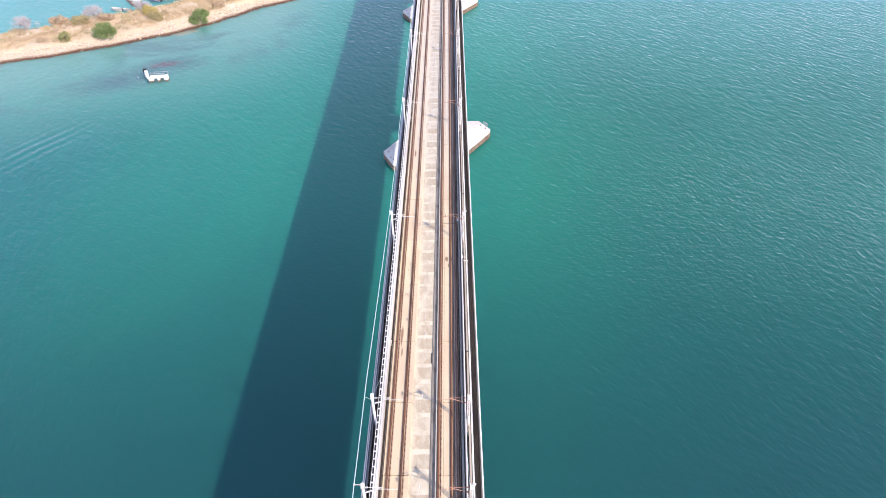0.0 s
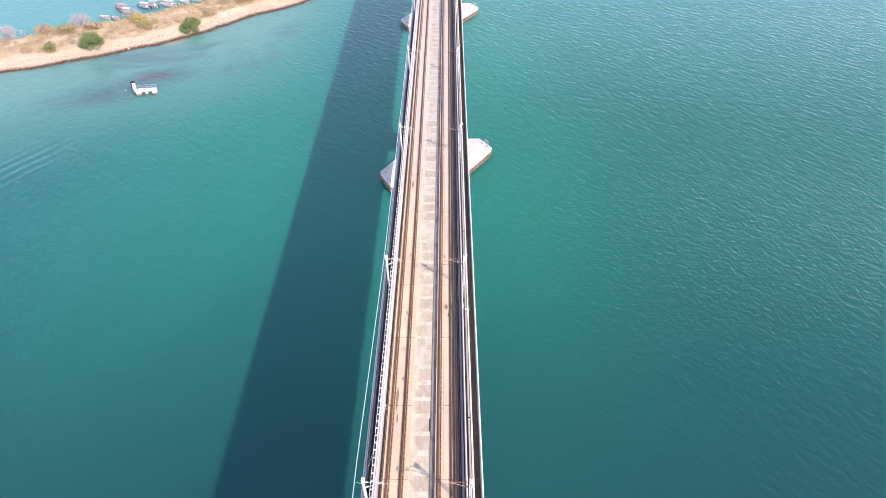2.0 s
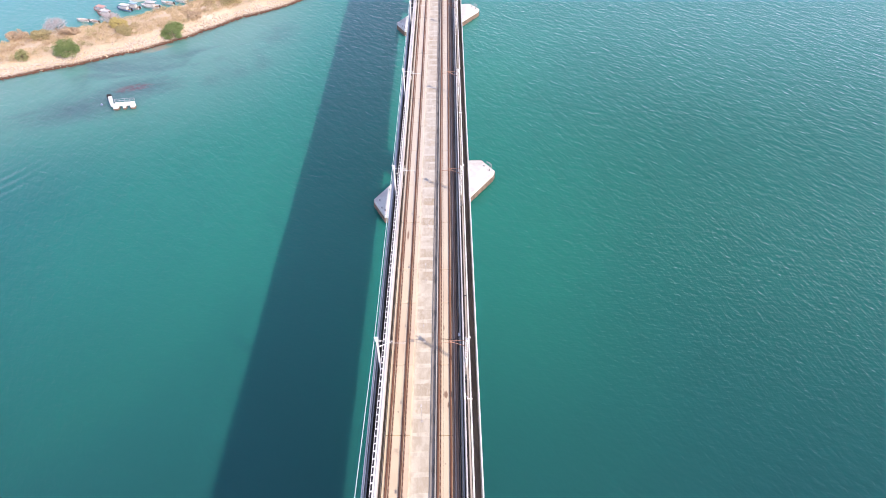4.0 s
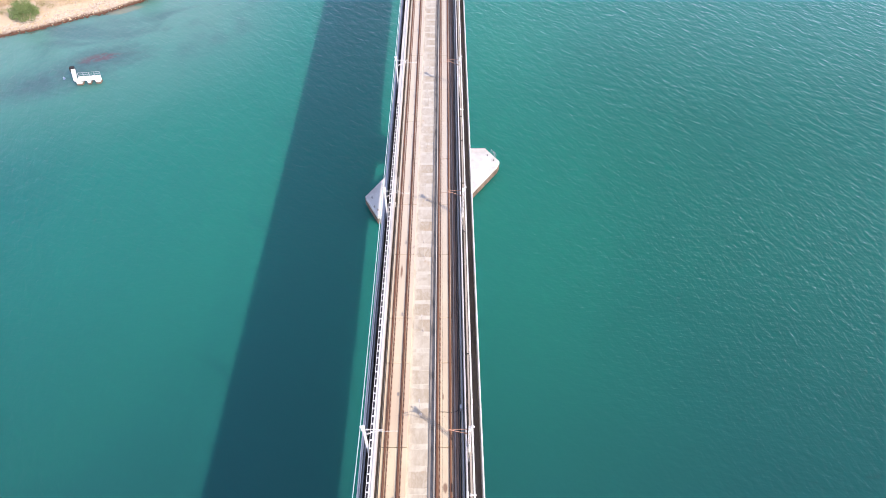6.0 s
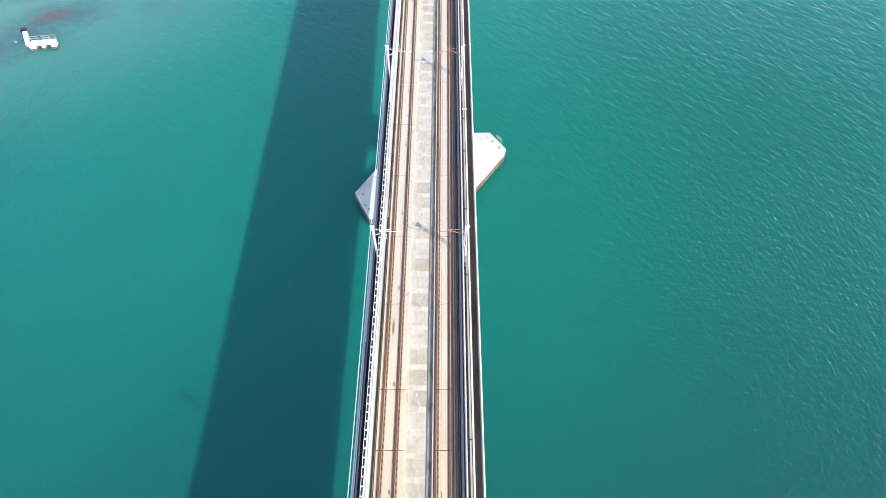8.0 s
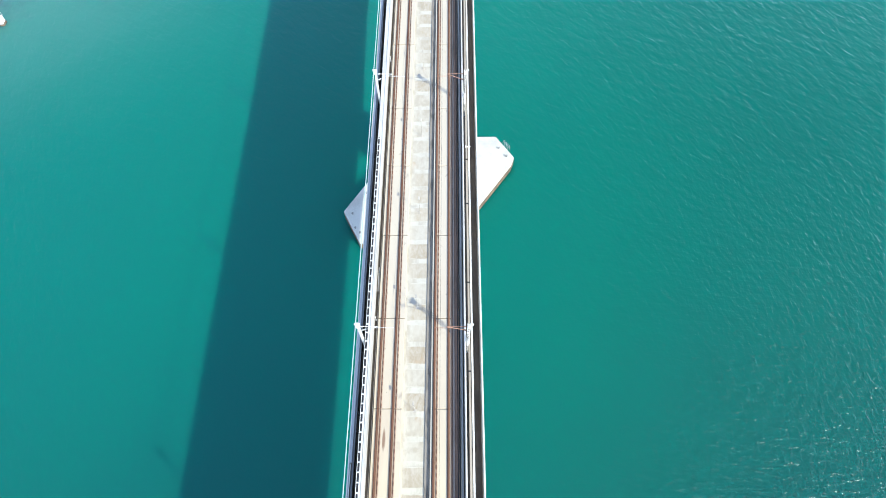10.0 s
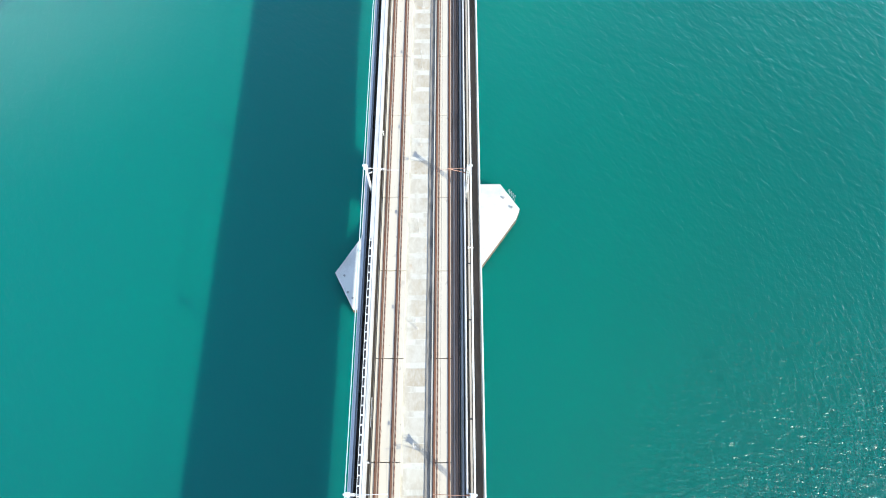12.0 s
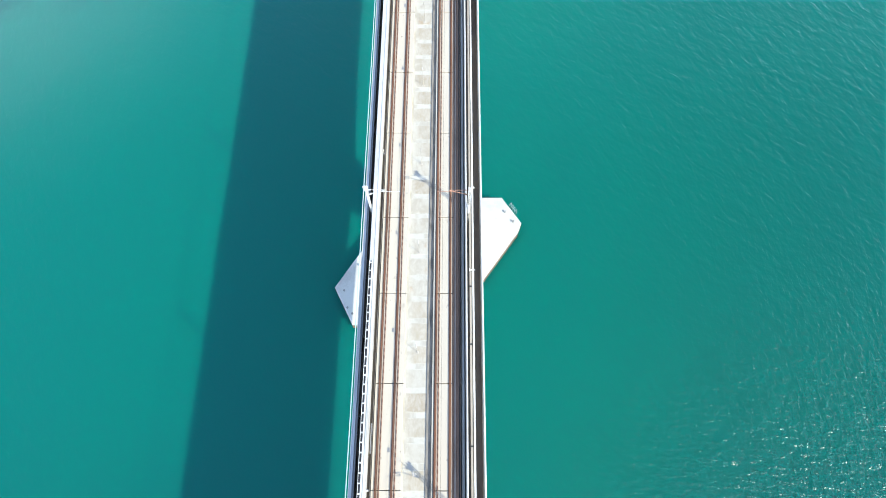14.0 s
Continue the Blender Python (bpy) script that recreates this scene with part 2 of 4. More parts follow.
def water_material():
    m = Mat("sea_water")
    pos = m.coord(world_space=True)
    sep = m.node("SeparateXYZ")
    m.link(pos, sep.inputs[0])
    x, y = sep.outputs[0], sep.outputs[1]
    # open water: green to blue-green drifts
    drift = m.ramp(m.noise(m.coord((1, 0.6, 1), (0, 0, 0.6), True), 0.012, 3.0, 0.5, 0.6), 0.35, 0.65)
    col = m.mix(drift, (0.0010, 0.206, 0.147), (0.0012, 0.168, 0.138))
    col = m.mix(m.ramp(x, -10.0, 60.0, 0.0, 0.8), col, (0.0016, 0.104, 0.083))
    # darker and bluer away from the spit: blue sky reflection put into the colour
    col = m.mix(m.ramp(y, 120.0, 35.0, 0.0, 0.75), col, (0.006, 0.061, 0.075))
    # paler and redder towards the far shore: haze and sky reflection painted in
    col = m.mix(m.ramp(y, 135.0, 230.0, 0.0, 0.55), col, (0.022, 0.200, 0.180))
    # darker and bluer before the spit, towards the far left
    col = m.mix(m.math("MULTIPLY", m.ramp(x, -58.0, -98.0, 0.0, 0.6), m.ramp(y, 165.0, 125.0)), col, (0.003, 0.105, 0.122))
    # distance in front of the spit's shore
    shore = m.math("SUBTRACT", m.math("ADD", m.math("MULTIPLY", x, -0.46), m.math("MULTIPLY", y, 0.888)), 216.6)
    shore = m.math("ADD", shore, m.math("MULTIPLY", m.math("SUBTRACT", m.noise(pos, 0.03, 3.0), 0.5), 26.0))
    left = m.ramp(x, -30.0, -62.0)
    shallow = m.math("MULTIPLY", m.math("MULTIPLY", m.ramp(shore, -70.0, 4.0), m.ramp(shore, 34.0, 14.0)), left)
    col = m.mix(m.math("MULTIPLY", shallow, 0.75), col, (0.12, 0.27, 0.235))
    # paler behind the spit: the sky's grazing reflection is put into the colour
    col = m.mix(m.math("MULTIPLY", m.ramp(shore, 18.0, 34.0), m.math("MULTIPLY", left, 0.6)), col, (0.07, 0.27, 0.27))
    # weed and rock on the bed, seen through the shallow water
    weed = m.ramp(m.noise(m.coord((0.8, 1.3, 1), (0, 0, -0.3), True), 0.05, 3.0, 0.55, 0.6), 0.48, 0.70)
    near = m.math("MULTIPLY", m.ramp(shore, -44.0, -22.0), m.ramp(shore, 6.0, -6.0))
    col = m.mix(m.math("MULTIPLY", m.math("MULTIPLY", weed, near), m.math("MULTIPLY", left, 0.5)), col, (0.045, 0.085, 0.110))

    def patch(cx, cy, turn, a, b):
        mp = m.node("Mapping")
        mp.vector_type = "TEXTURE"
        m.link(m.node("NewGeometry").outputs["Position"], mp.inputs[0])
        mp.inputs["Location"].default_value = (cx, cy, 0)
        mp.inputs["Rotation"].default_value = (0, 0, turn)
        mp.inputs["Scale"].default_value = (a, b, 1e6)
        ln = m.node("VectorMath")
        ln.operation = "LENGTH"
        m.link(mp.outputs[0], ln.inputs[0])
        return m.math("ADD", ln.outputs[1], m.math("MULTIPLY", m.math("SUBTRACT", m.noise(pos, 0.35, 4.0, 0.6), 0.5), 1.1))

    col = m.mix(m.ramp(patch(-81, 176, 0.3, 13, 7), 1.2, 0.1, 0.0, 0.6), col, (0.045, 0.08, 0.10))
    col = m.mix(m.ramp(patch(-92, 164, 0.3, 17, 6), 1.3, 0.1, 0.0, 0.5), col, (0.045, 0.08, 0.105))
    col = m.mix(m.math("MULTIPLY", m.ramp(patch(-82.0, 176.0, 0.35, 6.0, 2.0), 1.15, 0.4, 0.0, 0.85), m.ramp(m.noise(pos, 0.8, 3.0, 0.65), 0.30, 0.55)), col, (0.12, 0.075, 0.08))
    col = m.mix(m.ramp(patch(-83, 199, 0.5, 6, 2.2), 1.0, 0.4, 0.0, 0.7), col, (0.24, 0.23, 0.15))
    # waves: wind ripples in several directions
    w0 = m.noise(m.coord((1, 0.42, 1), (0, 0, -0.88), True), 0.70, 1.5, 0.5, 0.6)
    w1 = m.noise(m.coord((1, 0.40, 1), (0, 0, -0.45), True), 0.92, 1.5, 0.5, 0.6)
    w2 = m.noise(m.coord((1, 0.4, 1), (0, 0, -0.10), True), 1.7, 2.0, 0.5, 0.4)
    # short cross chop in the open water
    w4 = m.noise(m.coord((0.42, 1, 1), (0, 0, 0.12), True), 1.5, 3.0, 0.55, 0.3)
    w3 = m.noise(pos, 2.6, 1.0, 0.5)
    # calmer in the lee of the bridge and the spit
    wind = m.math("ADD", m.ramp(x, 4.0, 60.0, 0.40, 0.75), m.ramp(x, -15.0, -90.0, 0.0, 0.35))
    wind = m.math("ADD", wind, m.math("MULTIPLY", m.ramp(y, 100.0, 220.0, 0.0, 0.55), m.ramp(x, -60.0, -15.0, 0.15, 1.0)))
    wind = m.math("MULTIPLY", wind, m.ramp(m.noise(m.coord((1, 0.5, 1), (0, 0, 0.8), True), 0.03, 3.0), 0.3, 0.7, 0.85, 1.15))
    # shorter, steeper ripples out in the open water beside the pier
    gust = m.math("ADD", 0.06, m.math("MULTIPLY", m.ramp(x, 18.0, 52.0), m.math("MULTIPLY", m.ramp(y, 150.0, 108.0), m.ramp(y, 62.0, 95.0, 0.0, 0.36))))
    h = m.math("ADD", m.math("MULTIPLY", w1, 0.22), m.math("ADD", m.math("MULTIPLY", w2, gust), m.math("MULTIPLY", w3, 0.035)))
    h = m.math("ADD", h, m.math("MULTIPLY", w0, 0.28))
    h = m.math("MULTIPLY", h, wind)
    h = m.math("ADD", h, m.math("MULTIPLY", w4, m.math("MULTIPLY", m.ramp(x, 0.0, 50.0, 0.08, 0.25), m.math("MULTIPLY", m.ramp(y, 145.0, 102.0, 0.14, 1.0), m.ramp(y, 55.0, 92.0, 0.14, 1.0)))))
    # wake of a boat
    sway = m.math("ADD", m.math("MULTIPLY", x, 0.85), m.math("MULTIPLY", y, -0.53))
    sway = m.math("ADD", sway, m.math("MULTIPLY", m.noise(pos, 0.04, 1.0), 4.0))
    wk = m.math("SINE", m.math("MULTIPLY", sway, 2.1))
    wk = m.math("MULTIPLY", wk, m.ramp(patch(-98, 131, 1.01, 17, 8.0), 1.0, 0.3, 0.0, 0.07))
    h = m.math("ADD", h, wk)
    m.b.inputs["Specular IOR Level"].default_value = 0.0
    m.b.inputs["Subsurface Weight"].default_value = 1.0
    m.b.inputs["Subsurface Radius"].default_value = (0.5, 1.6, 1.8)
    m.b.inputs["Subsurface Scale"].default_value = 5.0
    m.done(col, 1.0)
    # the mirror of the rippled surface over the coloured body of the water
    ripple = m.bump(h, 1.0, 1.0)
    gloss = m.node("BsdfGlossy")
    gloss.inputs["Roughness"].default_value = 0.19
    gloss.inputs["Color"].default_value = (0.90, 0.97, 1.0, 1)
    m.link(ripple, gloss.inputs["Normal"])
    # the finest ripples, too small to tell apart, spread the mirror
    soft = m.node("BsdfGlossy")
    soft.inputs["Roughness"].default_value = 0.45
    soft.inputs["Color"].default_value = (0.90, 0.97, 1.0, 1)
    m.link(ripple, soft.inputs["Normal"])
    lobes = m.node("MixShader")
    lobes.inputs[0].default_value = 0.42
    m.link(gloss.outputs[0], lobes.inputs[1])
    m.link(soft.outputs[0], lobes.inputs[2])
    fres = m.node("Fresnel")
    fres.inputs["IOR"].default_value = 1.36
    m.link(ripple, fres.inputs["Normal"])
    both = m.node("MixShader")
    m.link(fres.outputs[0], both.inputs[0])
    m.link(m.b.outputs[0], both.inputs[1])
    m.link(lobes.outputs[0], both.inputs[2])
    m.link(both.outputs[0], m.t.nodes["Material Output"].inputs[0])
    return m.m


WATER = water_material()


# ---------- mesh helpers ----------
def box(bm, x0, x1, y0, y1, z0, z1, b=0.0):
    """A box with its upright and top edges cut by b."""
    if b <= 0:
        vs = [bm.verts.new(p) for p in ((x0, y0, z0), (x1, y0, z0), (x1, y1, z0), (x0, y1, z0), (x0, y0, z1), (x1, y0, z1), (x1, y1, z1), (x0, y1, z1))]
        for f in ((3, 2, 1, 0), (4, 5, 6, 7), (0, 1, 5, 4), (1, 2, 6, 5), (2, 3, 7, 6), (3, 0, 4, 7)):
            bm.faces.new([vs[i] for i in f])
        return bm
    rings = []
    for z, c in ((z0, 0.0), (z1 - b, 0.0), (z1, b)):
        rings.append([bm.verts.new(p) for p in ((x0 + c, y0 + c, z), (x1 - c, y0 + c, z), (x1 - c, y1 - c, z), (x0 + c, y1 - c, z))])
    bm.faces.new(rings[0][::-1])
    for lo, hi in zip(rings, rings[1:]):
        for i in range(4):
            bm.faces.new((lo[i], lo[(i + 1) % 4], hi[(i + 1) % 4], hi[i]))
    bm.faces.new(rings[-1])
    return bm


def prism(bm, profile, y0, y1):
    """A closed x-z outline (anticlockwise seen from -y) drawn out along y."""
    a = [bm.verts.new((x, y0, z)) for x, z in profile]
    b = [bm.verts.new((x, y1, z)) for x, z in profile]
    n = len(profile)
    bm.faces.new(a)
    bm.faces.new(b[::-1])
    for i in range(n):
        bm.faces.new((a[i], b[i], b[(i + 1) % n], a[(i + 1) % n]))
    return bm


def plate(bm, outline, z0, z1, bevel=0.0, bottom=1.0):
    """A flat x-y outline (anticlockwise from above) with thickness."""
    c = Vector((sum(p[0] for p in outline) / len(outline), sum(p[1] for p in outline) / len(outline)))

    def ring(z, inset):
        out = []
        for p in outline:
            d = Vector(p) - c
            q = c + d * (1 - inset / d.length)
            out.append(bm.verts.new((q.x, q.y, z)))
        return out
    rings = [ring(z0, 0.0)] + ([ring(z1 - bevel, 0.0), ring(z1, bevel)] if bevel else [ring(z1, 0.0)])
    n = len(outline)
    bm.faces.new(rings[0][::-1])
    for lo, hi in zip(rings, rings[1:]):
        for i in range(n):
            bm.faces.new((lo[i], lo[(i + 1) % n], hi[(i + 1) % n], hi[i]))
    bm.faces.new(rings[-1])
    return bm


def tube(bm, points, r, sides=8, r_end=None):
    """A round bar through the points."""
    pts = [Vector(p) for p in points]
    rings = []
    for i, p in enumerate(pts):
        d = (pts[min(i + 1, len(pts) - 1)] - pts[max(i - 1, 0)]).normalized()
        side = d.cross(Vector((0, 0, 1)))
        side = Vector((1, 0, 0)) if side.length < 1e-3 else side.normalized()
        other = side.cross(d)
        rr = r if r_end is None else r + (r_end - r) * i / (len(pts) - 1)
        rings.append([bm.verts.new(p + (side * math.cos(a) + other * math.sin(a)) * rr) for a in (2 * math.pi * k / sides for k in range(sides))])
    for lo, hi in zip(rings, rings[1:]):
        for k in range(sides):
            bm.faces.new((lo[k], lo[(k + 1) % sides], hi[(k + 1) % sides], hi[k]))
    bm.faces.new(rings[0][::-1])
    bm.faces.new(rings[-1])
    return bm


def part(name, bm, material, parent=None, label="", smooth=False):
    me = bpy.data.meshes.new(name)
    bmesh.ops.recalc_face_normals(bm, faces=bm.faces)
    if smooth:
        for f in bm.faces:
            f.smooth = True
    bm.to_mesh(me)
    bm.free()
    me.materials.append(material)
    ob = new(name, me)
    if parent is not None:
        ob.parent = parent
    if label:
        tagged(ob, label)
    return ob


def shared(name, mesh, parent, m):
    ob = new(name, mesh)
    ob.parent = parent
    ob.matrix_basis = m
    return ob


def soup(name, verts, faces, material, parent=None):
    me = bpy.data.meshes.new(name)
    me.from_pydata(verts, [], faces)
    me.materials.append(material)
    ob = new(name, me)
    if parent is not None:
        ob.parent = parent
    return ob


def thing(name, label, category, at=(0, 0, 0), group="", turn=0.0):
    ob = new(name)
    ob.matrix_basis = Matrix.Translation(at) @ Matrix.Rotation(turn, 4, "Z")
    return tagged(ob, label, category, group)


BM = bmesh.new
Z0 = 25.7            # top of the track slabs above the sea
Y_NEAR, Y_FAR = -70.0, 330.0
PIERS = (8.0, 130.0, 216.0, 302.0)

# ---------- sea ----------
bm = BM()
edges = [-3500, -600, -220, 60, 400, 900, 3500]
grid = [[bm.verts.new((px, py, 0)) for px in (-3500, -700, -250, 250, 700, 3500)] for py in edges]
for r0, r1 in zip(grid, grid[1:]):
    for i in range(len(r0) - 1):
        bm.faces.new((r0[i], r0[i + 1], r1[i + 1], r1[i]))
tagged(part("water", bm, WATER), "blue-green sea water with small wind ripples", "water", kind="structure")

# ---------- viaduct ----------
viaduct = thing("railway_viaduct", "long pale concrete railway viaduct standing over the sea", "bridge")
EDGE_L, EDGE_R = -5.56, 6.22


def depth(y):
    """How far the girder's soffit lies under the slab top: deeper over the piers."""
    d = min(abs(y - p) for p in PIERS)
    return 8.4 + 0.7 * max(0.0, 1 - d / 26.0) ** 2


bm = BM()
rings = []
ys = [Y_NEAR + (Y_FAR - Y_NEAR) * i / 100 for i in range(101)]
for yy in ys:
    s = Z0 - depth(yy)
    rings.append([bm.verts.new(p) for p in ((EDGE_L, yy, Z0 - 1.9), (EDGE_L, yy, Z0 - 2.25), (-4.1, yy, Z0 - 2.9), (-3.9, yy, s), (4.5, yy, s), (4.6, yy, Z0 - 2.9), (EDGE_R, yy, Z0 - 2.25), (EDGE_R, yy, Z0 - 1.9))])
for lo, hi in zip(rings, rings[1:]):
    for i in range(8):
        bm.faces.new((lo[i], lo[(i + 1) % 8], hi[(i + 1) % 8], hi[i]))
bm.faces.new(rings[0])
bm.faces.new(rings[-1][::-1])
part("box_girder", bm, GIRDER, viaduct, "grey concrete box girder")
part("track_bed", box(BM(), -4.3, 4.3, Y_NEAR, Y_FAR, Z0 - 1.896, Z0 - 0.45), STRIP, viaduct, "pale stained concrete track bed")
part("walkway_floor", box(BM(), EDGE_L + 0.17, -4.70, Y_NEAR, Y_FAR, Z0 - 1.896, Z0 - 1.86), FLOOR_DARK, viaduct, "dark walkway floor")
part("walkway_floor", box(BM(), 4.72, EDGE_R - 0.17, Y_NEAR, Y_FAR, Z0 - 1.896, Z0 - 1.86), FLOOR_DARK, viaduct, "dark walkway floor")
part("parapet", prism(BM(), [(EDGE_L, Z0 - 1.896), (EDGE_L + 0.16, Z0 - 1.896), (EDGE_L + 0.14, Z0 + 0.48), (EDGE_L + 0.11, Z0 + 0.5), (EDGE_L + 0.03, Z0 + 0.5), (EDGE_L, Z0 + 0.47)], Y_NEAR, Y_FAR), WALL_CONCRETE, viaduct)
part("parapet", prism(BM(), [(EDGE_R - 0.16, Z0 - 1.896), (EDGE_R, Z0 - 1.896), (EDGE_R, Z0 + 0.47), (EDGE_R - 0.03, Z0 + 0.5), (EDGE_R - 0.12, Z0 + 0.5), (EDGE_R - 0.15, Z0 + 0.47)], Y_NEAR, Y_FAR), WHITE, viaduct, "white-topped parapet")
part("side_wall", prism(BM(), [(-4.66, Z0 - 1.89), (-4.06, Z0 - 0.446), (-4.02, Z0 + 1.36), (-4.06, Z0 + 1.4), (-4.60, Z0 + 1.4), (-4.64, Z0 + 1.36)], Y_NEAR, Y_FAR), WALL_CONCRETE, viaduct, "thick white concrete side wall")
part("side_wall", prism(BM(), [(4.50, Z0 - 1.89), (4.69, Z0 - 1.89), (4.67, Z0 + 1.38), (4.65, Z0 + 1.4), (4.56, Z0 + 1.4), (4.54, Z0 + 1.38)], Y_NEAR, Y_FAR), WALL_CONCRETE, viaduct, "thin white concrete side wall")
part("kerb", box(BM(), -3.80, -3.75, Y_NEAR, Y_FAR, Z0 - 0.447, Z0 - 0.15, 0.015), CONCRETE, viaduct)
GUTTER = worn("gutter_floor", (0.14, 0.115, 0.09), (0.085, 0.07, 0.055), 1.0, 0.9, stretch=(2, 0.3, 1))
part("gutter", box(BM(), -4.05, -3.802, Y_NEAR, Y_FAR, Z0 - 0.447, Z0 - 0.40), GUTTER, viaduct, "dark narrow gutter")

# cross panels of the middle strip
p_mesh = None
PITCH = 2.18
for i in range(int((260 - Y_NEAR) / PITCH)):
    yy = 31.3 + PITCH * (i - 46) + 0.42
    if yy < Y_NEAR + 2:
        continue
    if p_mesh is None:
        ob = part("panel", box(BM(), -0.92, 0.93, 0.0, 1.72, 0.0, 0.014, 0.006), PANEL, viaduct)
        p_mesh = ob.data
        ob.matrix_basis = Matrix.Translation((0, yy, Z0 - 0.449))
    else:
        shared("panel", p_mesh, viaduct, Matrix.Translation((0, yy + random.uniform(-0.05, 0.05), Z0 - 0.449)))

DARK_STEEL = worn("dark_steel", (0.06, 0.05, 0.05), (0.035, 0.03, 0.03), 2.0, 0.6)
box_cover = thing("cable_cover", "short dark steel cable cover lying along the drain", "cover", (0.84, 44.9, Z0 - 0.434))
part("lid", box(BM(), -0.045, 0.045, 0.0, 1.5, 0.0, 0.06, 0.012), DARK_STEEL, box_cover)

# ---------- tracks ----------
JOINTS = [30.84, 39.3, 47.8, 57.3, 66.15, 75.5, 81.3, 90.7, 99.33, 108.4, 116.95, 124.9, 134.7, 142.47, 150.8]
while JOINTS[-1] < Y_FAR - 12:
    JOINTS.append(JOINTS[-1] + 8.9)
while JOINTS[0] > Y_NEAR + 12:
    JOINTS.insert(0, JOINTS[0] - 8.7)
JOINTS = [Y_NEAR] + JOINTS + [Y_FAR]
RAIL_OUTLINE = [(-0.07, 0), (0.07, 0), (0.07, 0.015), (0.012, 0.03), (0.012, 0.115), (0.036, 0.13), (0.036, 0.16), (0.025, 0.168), (-0.025, 0.168), (-0.036, 0.16), (-0.036, 0.13), (-0.012, 0.115), (-0.012, 0.03), (-0.07, 0.015)]


def railway_track(rails, x0, x1, material):
    track = thing("railway_track", "rusty rails on cream concrete slab panels of the viaduct", "railway track", (0, 0, Z0), "tracks on the viaduct")
    for a, b in zip(JOINTS, JOINTS[1:]):
        part("track_slab", box(BM(), x0, x1, a + 0.03, b - 0.03, -0.448, 0, 0.03), material, track)
    for r in rails:
        part("rail", prism(BM(), [(r + 1.5 * x, z + 0.001) for x, z in RAIL_OUTLINE], Y_NEAR, Y_FAR), RAIL, track, "rust-brown steel rail")
        part("guard_rail", prism(BM(), [(r + 0.235, 0.002), (r + 0.325, 0.002), (r + 0.325, 0.015), (r + 0.305, 0.06), (r + 0.265, 0.06), (r + 0.245, 0.015)], Y_NEAR, Y_FAR), GUARD, track, "low rusty guard rail")
        if r > 3.0:
            continue
        bm = BM()
        n = int((190 - 5) / 0.66)
        for i in range(n):
            yy = 5 + 0.66 * i
            box(bm, r + 0.245, r + 0.325, yy, yy + 0.34, 0.004, 0.09, 0.02)
        ob = part("clip_strip", bm, CLIP, track, "rusty clip strip along the rail")
        tagged(ob, kind="stuff")
    return track


railway_track(RAILS_LEFT, -3.68, -1.12, SLAB_LEFT)
railway_track(RAILS_RIGHT, 1.635, 3.295, SLAB_RIGHT)
part("kerb", box(BM(), 1.46, 1.62, Y_NEAR, Y_FAR, Z0 - 0.447, Z0 + 0.012, 0.02), KERB, viaduct, "white concrete kerb beside the drain")
DUCT_BROWN = worn("duct_cover", (0.46, 0.36, 0.30), (0.32, 0.25, 0.20), 1.2, 0.8, stretch=(1, 0.3, 1))
DUCT_DARK = worn("dark_duct_cover", (0.30, 0.19, 0.135), (0.19, 0.125, 0.09), 1.2, 0.8, stretch=(1, 0.3, 1))
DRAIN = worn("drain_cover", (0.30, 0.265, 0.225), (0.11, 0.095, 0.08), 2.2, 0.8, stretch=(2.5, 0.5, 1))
part("cable_duct", box(BM(), 3.30, 3.45, Y_NEAR, Y_FAR, Z0 - 0.446, Z0 - 0.10, 0.02), DUCT_DARK, viaduct, "dark cable duct")
part("cable_duct", box(BM(), 3.47, 3.63, Y_NEAR, Y_FAR, Z0 - 0.446, Z0 - 0.08, 0.02), DUCT_BROWN, viaduct, "tan cable duct")
part("cable_duct", box(BM(), 3.64, 4.02, Y_NEAR, Y_FAR, Z0 - 0.446, Z0 - 0.22, 0.02), DUCT_DARK, viaduct, "dark cable duct")
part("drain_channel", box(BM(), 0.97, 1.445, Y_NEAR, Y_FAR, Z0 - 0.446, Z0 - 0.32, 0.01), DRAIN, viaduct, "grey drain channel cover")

# ---------- cables, trays and pipes along the walls ----------
ladder = thing("cable_ladder", "white cable ladder with dark cables on the side wall", "cable tray", (0, 0, Z0 + 1.404))
L0, L1 = -60.0, 119.7
part("side_rail", box(BM(), -4.635, -4.595, L0, L1, 0, 0.12, 0.01), WHITE, ladder)
part("side_rail", box(BM(), -4.40, -4.30, L0, L1, 0, 0.12, 0.01), WHITE, ladder)
part("cable_bed", box(BM(), -4.593, -4.402, L0, L1, 0.0, 0.05), CABLE, ladder, "dark cables")
rung = None
for i in range(int((L1 - L0) / 0.82)):
    mtx = Matrix.Translation((0, L1 - 0.1 - 0.82 * i, 0))
    if rung is None:
        ob = part("rung", box(BM(), -4.594, -4.401, -0.13, 0.0, 0.055, 0.115, 0.01), WHITE, ladder)
        ob.matrix_basis = mtx
        rung = ob.data
    else:
        shared("rung", rung, ladder, mtx)


def long_bar(name, label, category, outline, material, y0=Y_NEAR, y1=Y_FAR):
    return tagged(part(name, prism(BM(), [(x, Z0 + z) for x, z in outline], y0, y1), material), label, category)


def long_pipe(name, label, category, x, z, r, material):
    bm = BM()
    tube(bm, [(x, Y_NEAR, Z0 + z), (x, Y_FAR, Z0 + z)], r, 10)
    return tagged(part(name, bm, material, None, "", True), label, category)


